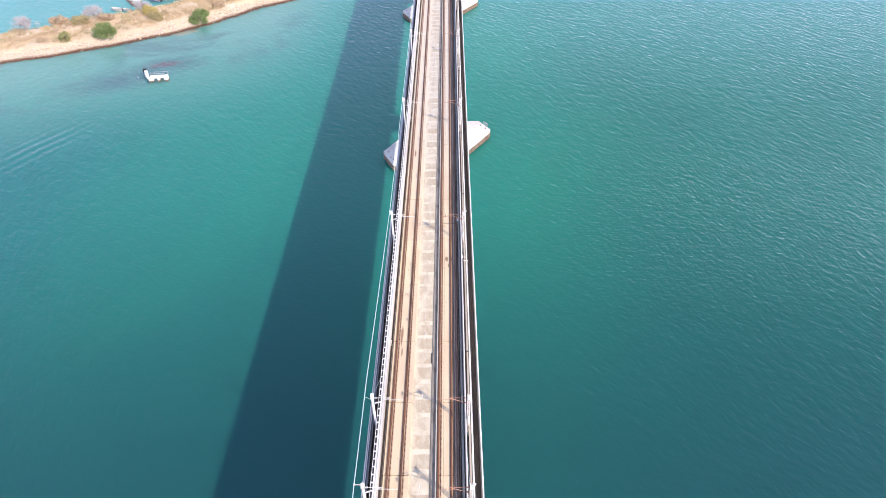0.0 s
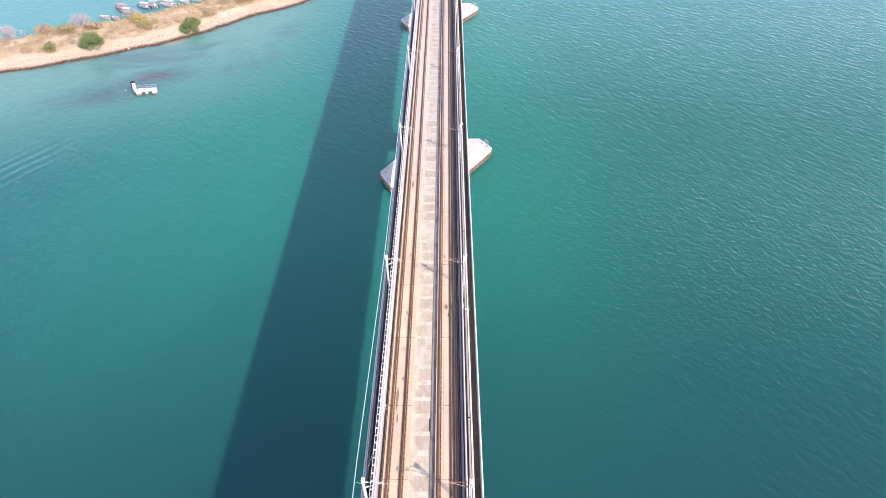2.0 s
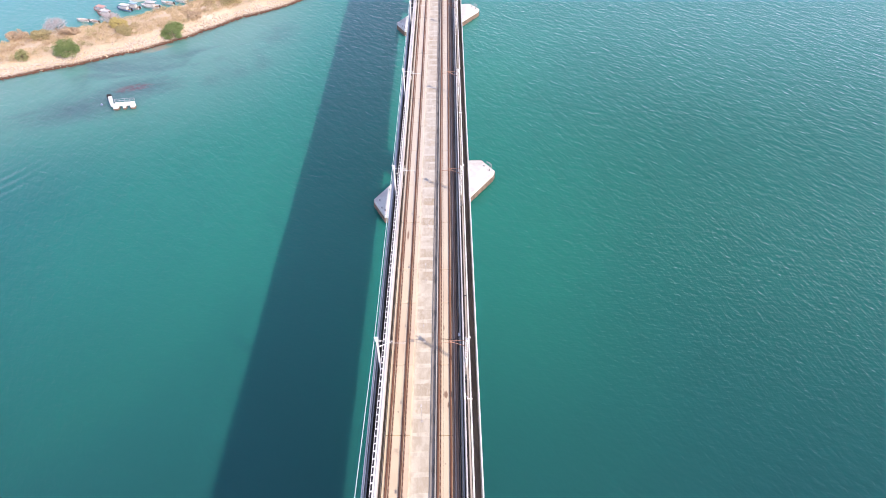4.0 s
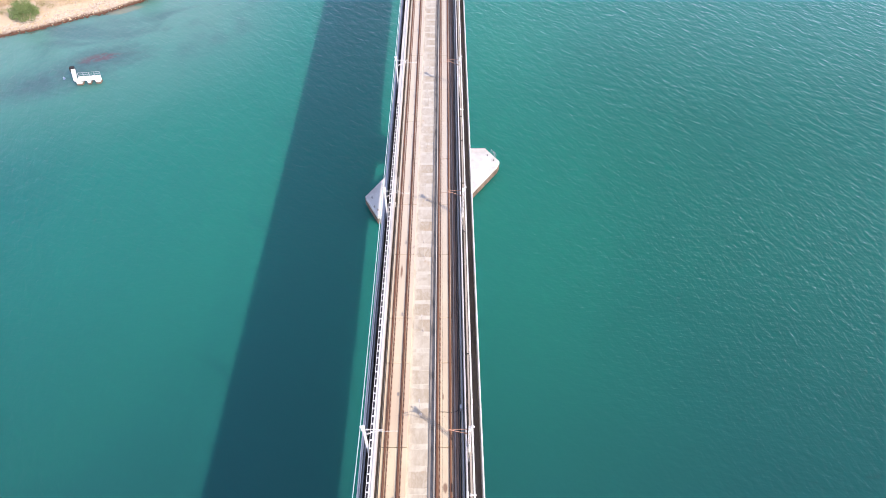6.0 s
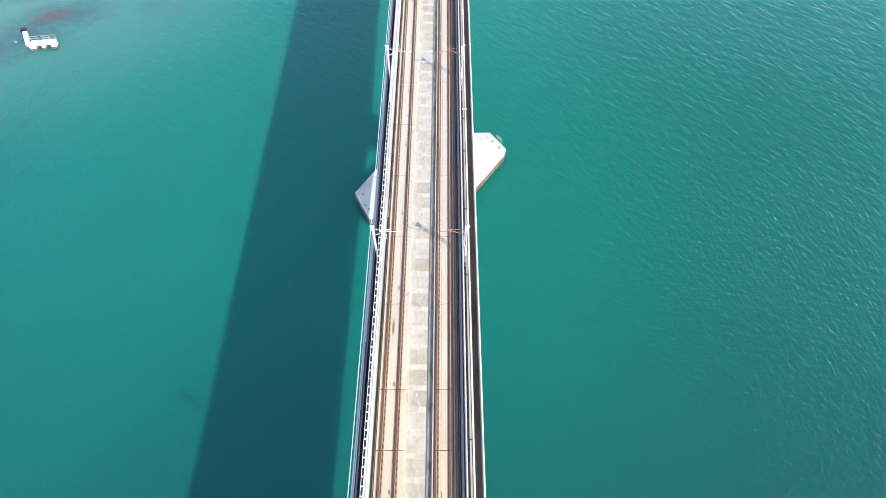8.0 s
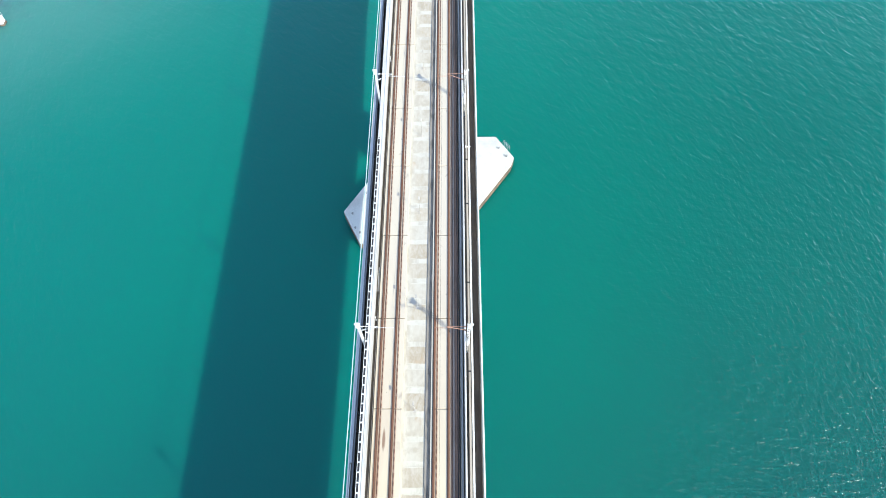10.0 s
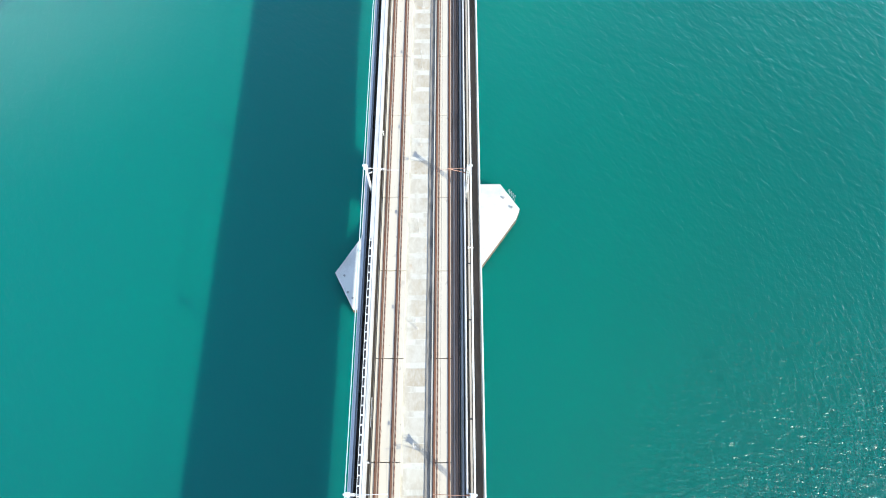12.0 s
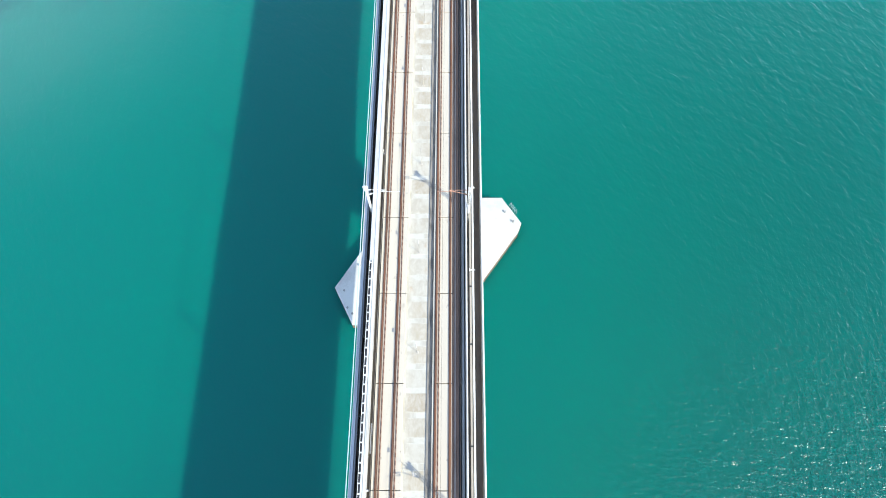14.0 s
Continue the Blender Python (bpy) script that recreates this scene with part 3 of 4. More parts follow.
long_pipe("pipe", "blue-grey service pipe lying beside the track slab", "pipe", 4.33, -0.34, 0.085, BLUE_PIPE)
long_pipe("conduit", "grey conduit lying along the top of the side wall", "conduit", -4.17, 1.437, 0.036, TROUGH)
long_pipe("cable", "black trackside cable lying on the track bed", "cable", 4.10, -0.40, 0.05, CABLE)
long_pipe("cable", "black trackside cable lying on the dark duct", "cable", 3.92, -0.18, 0.04, CABLE)


def cable_tray(x0, x1, z, label, material, y0=Y_NEAR, y1=Y_FAR):
    tray = thing("cable_tray", label, "cable tray", (0, 0, Z0 + z))
    part("tray", prism(BM(), [(x0, 0.08), (x0, 0), (x1, 0), (x1, 0.08), (x1 - 0.02, 0.08), (x1 - 0.02, 0.02), (x0 + 0.02, 0.02), (x0 + 0.02, 0.08)], y0, y1), material, tray)
    part("cover", box(BM(), x0 + 0.022, x1 - 0.022, y0, y1, 0.05, 0.07), material, tray)
    leg = None
    for i in range(int((y1 - y0 - 6) / 7.5) + 1):
        mtx = Matrix.Translation((0, y0 + 3 + 7.5 * i, 0))
        if leg is None:
            ob = part("bracket", box(BM(), (x0 + x1) / 2 - 0.04, (x0 + x1) / 2 + 0.04, 0, 0.08, -1.86 - z, -0.002), GALV, tray)
            ob.matrix_basis = mtx
            leg = ob.data
        else:
            shared("bracket", leg, tray, mtx)
    return tray


TRAY_BEIGE = worn("beige_tray", (0.42, 0.37, 0.31), (0.27, 0.23, 0.19), 1.0, 0.7, stretch=(1, 0.2, 1))
cable_tray(4.92, 5.12, 0.25, "weathered beige cable tray on brackets above the walkway", TRAY_BEIGE)
cable_tray(5.19, 5.36, 0.30, "white cable tray on brackets above the walkway", WHITE)
cable_tray(-5.46, -5.24, 0.42, "pale weathered cable trough on brackets above the walkway", TROUGH, 86.0)
cable_tray(-5.38, -5.30, 0.42, "narrow white cable tray on brackets above the walkway", WHITE, Y_NEAR, 85.9)
# added strip, no real trough: its dark grey stands in for the dark gap
GAP_DARK = worn("dark_gap_strip", (0.24, 0.24, 0.25), (0.15, 0.15, 0.16), 1.0, 0.7, stretch=(3, 0.15, 1))
cable_tray(-5.21, -5.06, 0.34, "added dark grey strip standing in for the dark gap above the walkway", GAP_DARK)

# white bars bridging the two trays
for yy in (61.4, 119.2, 177.0):
    br = thing("tray_bridge", "white steel bar joining two cable trays", "bracket", (5.2, yy, Z0 + 0.39), "tray bars")
    part("bar", box(BM(), -0.30, 0.26, -0.06, 0.06, 0.0, 0.06, 0.015), WHITE, br)
    part("stop", box(BM(), -0.32, -0.24, -0.16, 0.14, 0.061, 0.11, 0.02), WHITE, br)
# dark clamps across the grey tray
for yy in (46.0, 76.3, 94.0, 102.9, 111.9, 117.5):
    tagged(part("clamp", box(BM(), 4.90, 5.15, yy, yy + 0.12, Z0 + 0.331, Z0 + 0.40, 0.01), CABLE), "dark clamp across a beige cable tray", "clamp", "tray clamps")

# small trackside fittings
jb = thing("junction_box", "small white junction box on top of the thin side wall", "junction box", (4.60, 61.0, Z0 + 1.404))
part("case", box(BM(), -0.09, 0.09, -0.32, 0.32, 0, 0.24, 0.03), WHITE, jb)
part("lid", box(BM(), -0.105, 0.105, -0.34, 0.34, 0.242, 0.275, 0.012), WHITE, jb)
part("conduit_stub", box(BM(), 0.1, 0.3, -0.03, 0.03, 0.05, 0.11, 0.01), GALV, jb)
tb = thing("trackside_box", "grey trackside connection box standing beside the blue-grey pipe", "connection box", (4.17, 70.3, Z0 - 0.40))
part("case", box(BM(), -0.10, 0.10, -0.2, 0.2, 0.0, 0.62, 0.03), BLUE_PIPE, tb)
part("cover", box(BM(), -0.12, 0.12, -0.22, 0.22, 0.621, 0.67, 0.02), GALV, tb)
bm = BM()
tube(bm, [(2.05, 69.82, 0.03), (2.6, 69.80, 0.03), (3.2, 69.74, 0.03), (3.44, 69.8, -0.05), (3.7, 69.9, -0.05), (4.02, 70.15, 0.0)], 0.03, 6)
bond = part("bond_cable", bm, CABLE)
bond.location.z = Z0
tagged(bond, "black bond cable running across the slab to a trackside box", "cable")
marker = thing("marker_post", "short white marker post standing in the gutter", "marker post", (-3.93, 47.6, Z0 - 0.398), "gutter markers")
bm = BM()
tube(bm, [(0, 0, 0.03), (0, 0, 0.72)], 0.035, 8)
part("post", bm, WHITE, marker)
part("foot", box(BM(), -0.08, 0.08, -0.08, 0.08, 0, 0.03, 0.008), GALV, marker)
part("cap", box(BM(), -0.075, 0.075, -0.075, 0.075, 0.721, 0.80, 0.02), WHITE, marker)
for yy in (99.3, 132.4):
    copy_thing(marker, Matrix.Translation((-3.93, yy, Z0 - 0.398)))
bm = BM()
tube(bm, [(-3.90, 102.3, Z0 - 0.345), (-3.90, 104.9, Z0 - 0.345)], 0.055, 8)
tagged(part("loose_pipe", bm, WHITE, None, "", True), "short white pipe lying in the dark gutter", "pipe")

# ---------- overhead line ----------
MAST_L, MAST_R = -4.80, 4.86
MAST_TOP = 5.5 + 1.86


def mast(side, arm, name_label, reach_out=0.22):
    """side -1: left of the tracks, +1: right. Built at its foot."""
    ob = thing("catenary_mast", name_label, "catenary mast", (MAST_L if side < 0 else MAST_R, 0, Z0 - 1.86), "overhead line masts")
    s = -side
    steel = WHITE
    bm = BM()
    h = MAST_TOP
    for x0, x1, y0, y1 in ((-0.10, 0.10, -0.12, -0.095), (-0.10, 0.10, 0.095, 0.12), (-0.015, 0.015, -0.093, 0.093)):
        box(bm, x0, x1, y0, y1, 0.06, h)
    if side > 0:
        bm.free()
        bm = BM()
        c = 0.12
        for cx in (-c, c):
            for cy in (-c, c):
                box(bm, cx - 0.022, cx + 0.022, cy - 0.022, cy + 0.022, 0.06, h)
        n = 17
        for k in range(n):
            za, zb = 0.1 + (h - 0.2) * k / n, 0.1 + (h - 0.2) * (k + 1) / n
            e = c if k % 2 else -c
            for d in (-c, c):
                tube(bm, [(-e, d, za), (e, d, zb)], 0.014, 4)
                tube(bm, [(d, e, za), (d, -e, zb)], 0.014, 4)
    part("post", bm, steel, ob, "white steel lattice post" if side > 0 else "white steel H-section post")
    part("base_plate", box(BM(), -0.22, 0.22, -0.22, 0.22, 0, 0.058, 0.015), GALV, ob)
    if side > 0:
        part("stiffener", box(BM(), -0.06, 0.06, -0.22, -0.125, 0.06, 3.9, 0.02), WHITE, ob, "white boxed lower post")
    else:
        part("cap_plate", box(BM(), -0.16, 0.16, -0.16, 0.16, h + 0.001, h + 0.05, 0.01), WHITE, ob)
    z5 = Z0 + 5.0 - (Z0 - 1.86)
    reach = 1.75 if side < 0 else 1.95
    tone = WHITE if side < 0 else RUSTY_TUBE
    bm = BM()
    tube(bm, [(s * 0.14, 0, z5), (s * reach, 0, z5)], 0.026)
    part("cantilever_tube", bm, tone, ob)
    bm = BM()
    tube(bm, [(s * 0.14, 0, z5 - 0.95), (s * reach, 0, z5 - 0.03)], 0.028)
    part("bracket_tube", bm, tone, ob)
    bm = BM()
    tube(bm, [(s * (reach - 0.55), 0, z5 - 0.33), (s * (reach + 1.35 if side < 0 else reach + 1.1), 0.06, z5 - 0.45)], 0.024)
    part("registration_arm", bm, tone, ob)
    for zz in (z5, z5 - 0.95):
        bm = BM()
        for k in range(4):
            tube(bm, [(s * (0.2 + 0.07 * k), 0, zz + (0.0 if zz == z5 else 0.07 * k * 0.6 + 0.03)), (s * (0.235 + 0.07 * k), 0, zz + (0.0 if zz == z5 else 0.07 * k * 0.6 + 0.05))], 0.075, 8)
        part("insulator", bm, CLIP if side > 0 else WHITE, ob)
    if arm:
        bm = BM()
        tube(bm, [(side * 0.13, 0, h - 0.06), (side * (reach_out if side < 0 else 0.32), 0, h - 0.02)], 0.04)
        part("feeder_arm", bm, WHITE, ob)
        bm = BM()
        x = side * (reach_out if side < 0 else 0.32)
        for k in range(3):
            tube(bm, [(x, 0, h - 0.05 + 0.07 * k), (x, 0, h - 0.015 + 0.07 * k)], 0.09, 8)
        part("feeder_insulator", bm, WHITE, ob)
    # box near the head
    part("head_box", box(BM(), -0.13, 0.13, -0.18, 0.16, h - 0.55, h - 0.2, 0.03) if side > 0 else box(BM(), -0.15, 0.15, -0.2, 0.2, h - 0.45, h - 0.1, 0.03), WHITE, ob)
    return ob


MASTS = [-53.0, -24.0, 5.0, 65.67, 96.7, 125.44, 155.0, 184.5, 214.0, 243.5, 273.0, 302.5]
for side, lab in ((-1, "white steel overhead line mast behind the cable wall"), (1, "white steel overhead line mast beside the cable trays")):
    first = mast(side, True, lab)
    x = first.location.x
    first.location.y = MASTS[0]
    for yy in MASTS[1:]:
        copy_thing(first, Matrix.Translation((x, yy, Z0 - 1.86)))
    short = mast(side, False, lab)
    short.location.y = 36.45
    long = mast(side, True, lab, 0.72)
    long.location.y = 27.05


def wire(name, label, pts, r, material):
    bm = BM()
    tube(bm, pts, r, 6)
    return tagged(part(name, bm, material), label, "wire", "overhead wires")


def sag(x, z, drop):
    pts = []
    for a, b in zip(MASTS, MASTS[1:]):
        for k in range(6):
            u = k / 6
            pts.append((x, a + (b - a) * u, Z0 + z - drop * 4 * u * (1 - u)))
    pts.append((x, MASTS[-1], Z0 + z))
    return pts


FEED = [(-5.02, -53.0), (-5.02, -24.0), (-5.3, 5.0), (-5.52, 27.05), (-5.5, 38.0), (-5.02, 65.67)] + [(-4.95, yy) for yy in MASTS[4:]]
feed = []
for (xa, ya), (xb, yb) in zip(FEED, FEED[1:]):
    for k in range(6):
        u = k / 6
        feed.append((xa + (xb - xa) * u, ya + (yb - ya) * u, Z0 + 5.62 - 0.06 * 4 * u * (1 - u)))
feed.append((FEED[-1][0], FEED[-1][1], Z0 + 5.62))
wire("feeder_wire", "pale feeder wire strung outside the masts", feed, 0.04, WIRE)
for x in (-2.72, 2.35):
    wire("contact_wire", "thin copper contact wire above the track", sag(x, 4.45, 0.0), 0.008, COPPER)
    wire("messenger_wire", "thin messenger wire above the contact wire", sag(x, 5.05, 0.4), 0.008, COPPER)
wire("guy_wire", "thin guy wire from a mast to the feeder wire", [(-4.8, 36.45, Z0 + 4.6), (-5.5, 36.2, Z0 + 5.55)], 0.015, WIRE)
wire("guy_wire", "thin guy wire running down from a mast", [(-4.72, 36.6, Z0 + 5.3), (-4.62, 41.5, Z0 + 1.45)], 0.015, WIRE)
wire("guy_wire", "thin guy wire running down from a mast", [(4.7, 27.2, Z0 + 5.3), (4.6, 33.5, Z0 + 1.42)], 0.015, WIRE)

# ---------- lamp posts of the middle strip ----------
lamp = thing("lamp_post", "slim pale lamp post standing on the middle strip", "lamp post", (0.05, 0, Z0 - 0.449), "middle strip lamps")
bm = BM()
tube(bm, [(0, 0, 0.03), (0, 0, 2.9)], 0.028, 8, 0.015)
part("pole", bm, CONCRETE, lamp)
part("foot", box(BM(), -0.14, 0.14, -0.14, 0.14, 0, 0.04, 0.01), CONCRETE, lamp)
part("lamp_head", box(BM(), -0.075, 0.075, -0.17, 0.19, 2.9, 2.98, 0.03), CONCRETE, lamp)
LAMPS = [38.5, 49.3, 59.2, 69.8, 79.8, 90.6, 100.6, 111.3, 121.2, 131.2, 141.0, 149.8]
lamp.location.y = LAMPS[0]
for yy in LAMPS[1:] + [160 + 10.1 * k for k in range(16)] + [28.4 - 10.1 * k for k in range(9)]:
    copy_thing(lamp, Matrix.Translation((0.05, yy, Z0 - 0.449)))

# ---------- piers ----------
CAP = [(-9.9, -10.0), (3.1, -10.0), (12.65, 3.5), (13.15, 4.8), (10.5, 8.75), (-4.0, 8.7), (-12.55, -4.9)]


def pier(y, label):
    ob = thing("bridge_pier", label, "bridge pier", (0, y, 0), "viaduct piers")
    part("pile_cap", plate(BM(), CAP, -1.5, 2.02, 0.10), CAP_CONCRETE, ob, "white concrete pile cap")
    bm = BM()
    plate(bm, [(-3.2, 0.6), (3.4, 0.6), (3.4, 3.6), (-3.2, 3.6)], 2.024, Z0 - depth(y) + 0.02)
    part("column", bm, GIRDER, ob, "grey concrete wall pier")
    part("column_foot", plate(BM(), [(-3.8, 0.1), (4.0, 0.1), (4.0, 4.1), (-3.8, 4.1)], 2.024, 2.8, 0.2), GIRDER, ob)
    part("tide_ladder", hoops(), GALV, ob, "grey steel ladder hoops")
    for k, (x, yy) in enumerate(((10.9, 6.4), (12.0, 4.9), (-10.6, -7.8), (-11.2, -5.4), (-9.3, -1.8), (-9.9, -8.6))):
        bm = BM()
        tube(bm, [(x, yy, 2.024), (x, yy, 2.3)], 0.10, 8, 0.12)
        tube(bm, [(x, yy, 2.3), (x, yy, 2.38)], 0.16, 8, 0.14)
        part("bollard", bm, GIRDER, ob)
    bm = BM()
    for (x0, y0), (x1, y1) in zip(CAP, CAP[1:] + CAP[:1]):
        v = [bm.verts.new(p) for p in ((x0 * 1.004, y0 * 1.004, -0.4), (x1 * 1.004, y1 * 1.004, -0.4), (x1 * 1.004, y1 * 1.004, 1.35), (x0 * 1.004, y0 * 1.004, 1.35))]
        bm.faces.new(v)
    part("tide_band", bm, TIDE, ob, "brown tide-stained band")
    return ob


def hoops():
    """Bent grab hoops on the cap's edge."""
    bm = BM()
    for k in range(4):
        x, y = 11.55 + 0.24 * k, 7.45 - 0.34 * k
        tube(bm, [(x, y, 2.0), (x + 0.03, y + 0.02, 2.5), (x + 0.15, y + 0.11, 2.62), (x + 0.28, y + 0.2, 2.5), (x + 0.31, y + 0.22, 0.6)], 0.035, 6)
    tube(bm, [(11.58, 7.47, 2.5), (12.3, 6.45, 2.5)], 0.03, 6)
    return bm


TIDE = worn("tide_stain", (0.24, 0.17, 0.12), (0.10, 0.075, 0.055), 2.0, 0.9)
for yy in PIERS:
    pier(yy, "white concrete pile cap and grey pier under the viaduct")

# ---------- the spit ----------
FRONT = [(-260, 138), (-200, 156), (-160, 168), (-133.2, 177.9), (-118.5, 183.1), (-104.5, 189.4), (-89.5, 197.8), (-76, 207.8), (-66.5, 218), (-53, 228), (-41.7, 238.8), (-24, 252), (-14, 262)]
WIDTH = [26, 26, 25, 23, 25, 26, 26, 25, 22, 19, 17, 12, 3]


def along(s):
    """The shoreline at s (0 to len-1): point, inward normal, width."""
    i = min(int(s), len(FRONT) - 2)
    u = s - i
    a, b = Vector(FRONT[i]), Vector(FRONT[i + 1])
    d = (Vector(FRONT[min(i + 2, len(FRONT) - 1)]) - Vector(FRONT[max(i - 1, 0)])).normalized()
    return a.lerp(b, u) - Vector((-d.y, d.x)) * 1.7, Vector((-d.y, d.x)), WIDTH[i] * (1 - u) + WIDTH[i + 1] * u


def spit_height(u, p):
    """Height across the spit: u metres from the front shore."""
    n = noise.noise(Vector((p.x * 0.12, p.y * 0.12, 0))) * 0.45 + noise.noise(Vector((p.x * 0.5, p.y * 0.5, 3))) * 0.15
    return n


def land(s, u):
    p, nrm, w = along(s)
    q = p + nrm * (u * w)
    d = u * w
    e = (1 - u) * w
    h = min(2.3, -0.7 + d * 0.55, -0.7 + e * 0.6)
    h = h + spit_height(d, q) * min(1.0, max(0.0, h + 0.7))
    return Vector((q.x, q.y, h))


m = Mat("dry_ground")
v = m.coord(world_space=True)
n1 = m.ramp(m.noise(v, 0.12, 5.0, 0.65, 0.5), 0.36, 0.64)
n2 = m.noise(v, 1.6, 4.0, 0.65)
col = m.mix(n1, (0.66, 0.53, 0.37), (0.56, 0.44, 0.30))
col = m.mix(m.ramp(m.noise(v, 0.22, 4.0, 0.6), 0.58, 0.68, 0.0, 0.75), col, (0.74, 0.65, 0.51))
col = m.mix(m.ramp(n2, 0.45, 0.7, 0.0, 0.45), col, (0.44, 0.32, 0.22))
DRY = m.done(col, 0.95, 0.0, m.bump(n2, 0.7, 0.25))
bm = BM()
grid = []
NS, NU = 150, 16
for i in range(NS + 1):
    grid.append([bm.verts.new(land((len(FRONT) - 1) * i / NS, j / NU)) for j in range(NU + 1)])
for r0, r1 in zip(grid, grid[1:]):
    for j in range(NU):
        bm.faces.new((r0[j], r1[j], r1[j + 1], r0[j + 1]))
spit = part("ground", bm, DRY, None, "", True)
tagged(spit, "dry sandy spit of land with withered grass and a rock shore", "land", kind="structure")

m = Mat("shore_rock")
v = m.coord(world_space=True)
n2 = m.noise(v, 2.5, 4.0, 0.6)
sep = m.node("SeparateXYZ")
m.link(v, sep.inputs[0])
tone = m.math("ADD", m.math("MULTIPLY", m.random(), 0.5), m.math("MULTIPLY", m.island(), 0.5))
col = m.mix(tone, (0.74, 0.66, 0.54), (0.54, 0.45, 0.35))
col = m.mix(m.ramp(n2, 0.4, 0.7, 0.0, 0.5), col, (0.30, 0.20, 0.14))
wet = m.math("ADD", sep.outputs[2], m.math("MULTIPLY", m.math("SUBTRACT", n2, 0.5), 0.6))
col = m.mix(m.ramp(wet, 0.75, 0.2), col, (0.13, 0.065, 0.04))
ROCK = m.done(col, 0.9, 0.0, m.bump(n2, 0.6, 0.1))


def rock_mesh(seed):
    rng = random.Random(seed)
    bm = BM()
    bmesh.ops.create_icosphere(bm, subdivisions=1, radius=0.5)
    sx, sy, sz = rng.uniform(0.8, 1.3), rng.uniform(0.7, 1.1), rng.uniform(0.5, 0.85)
    for vert in bm.verts:
        k = rng.uniform(0.78, 1.15)
        vert.co = Vector((vert.co.x * sx * k, vert.co.y * sy * k, vert.co.z * sz * k))
    me = bpy.data.meshes.new("stone")
    bm.to_mesh(me)
    bm.free()
    me.materials.append(ROCK)
    return me


ROCKS = [rock_mesh(k) for k in range(10)]
rng = random.Random(5)
loose_v, loose_f = [], []
S_MAX = len(FRONT) - 1
for i in range(6000):
    s = rng.uniform(1.5, S_MAX - 0.1)
    p, nrm, w = along(s)
    d = min(abs(rng.gauss(1.6, 1.6)), 5.5) if i % 5 else -rng.uniform(0, 0.9) + 0.3
    size = rng.uniform(0.5, 1.15) * (1.0 if d < 4 else 0.6)
    c = land(s, max(0.0, min(1.0, d / w)))
    if d < 0:
        c = Vector((p.x + nrm.x * d, p.y + nrm.y * d, -0.5))
    c.z += size * 0.12
    rot = Euler((rng.uniform(-0.4, 0.4), rng.uniform(-0.4, 0.4), rng.uniform(0, 6.28)))
    mtx = Matrix.LocRotScale(c, rot, (size,) * 3)
    if i < 300 and -135 < c.x < -40:
        shared("stone", ROCKS[i % 10], spit, mtx)
    else:
        me = ROCKS[i % 10]
        base = len(loose_v)
        loose_v.extend([tuple(mtx @ vv.co) for vv in me.vertices])
        loose_f.extend([tuple(base + k for k in poly.vertices) for poly in me.polygons])
tagged(soup("stones", loose_v, loose_f, ROCK), "tan boulders piled along the water's edge", "rocks", kind="stuff")


def leaf_material(name, a, b):
    m = Mat(name)
    col = m.mix(m.island(), a, b)
    return m.done(col, 0.7)


LEAF_GREEN = leaf_material("green_leaf", (0.12, 0.20, 0.065), (0.27, 0.34, 0.13))
LEAF_OLIVE = leaf_material("olive_leaf", (0.36, 0.31, 0.15), (0.50, 0.42, 0.23))
LEAF_FADED = leaf_material("faded_leaf", (0.25, 0.27, 0.11), (0.38, 0.36, 0.18))
LEAF_YELLOW = leaf_material("yellow_leaf", (0.62, 0.51, 0.18), (0.50, 0.42, 0.17))
LEAF_GREY = leaf_material("grey_twig", (0.60, 0.57, 0.57), (0.46, 0.43, 0.43))
LEAF_BROWN = leaf_material("brown_leaf", (0.58, 0.44, 0.30), (0.46, 0.34, 0.23))
STRAW = leaf_material("straw", (0.68, 0.55, 0.35), (0.54, 0.42, 0.26))
BARK = worn("bark", (0.20, 0.15, 0.11), (0.11, 0.085, 0.065), 2.0, 0.95)


def ground_at(x, y):
    best = min((((Vector((x, y)) - along(S_MAX * i / 240)[0]).length, i) for i in range(241)))
    s = S_MAX * best[1] / 240
    p, nrm, w = along(s)
    u = max(0.0, min(1.0, (Vector((x, y)) - p).dot(nrm) / w))
    return land(s, u).z


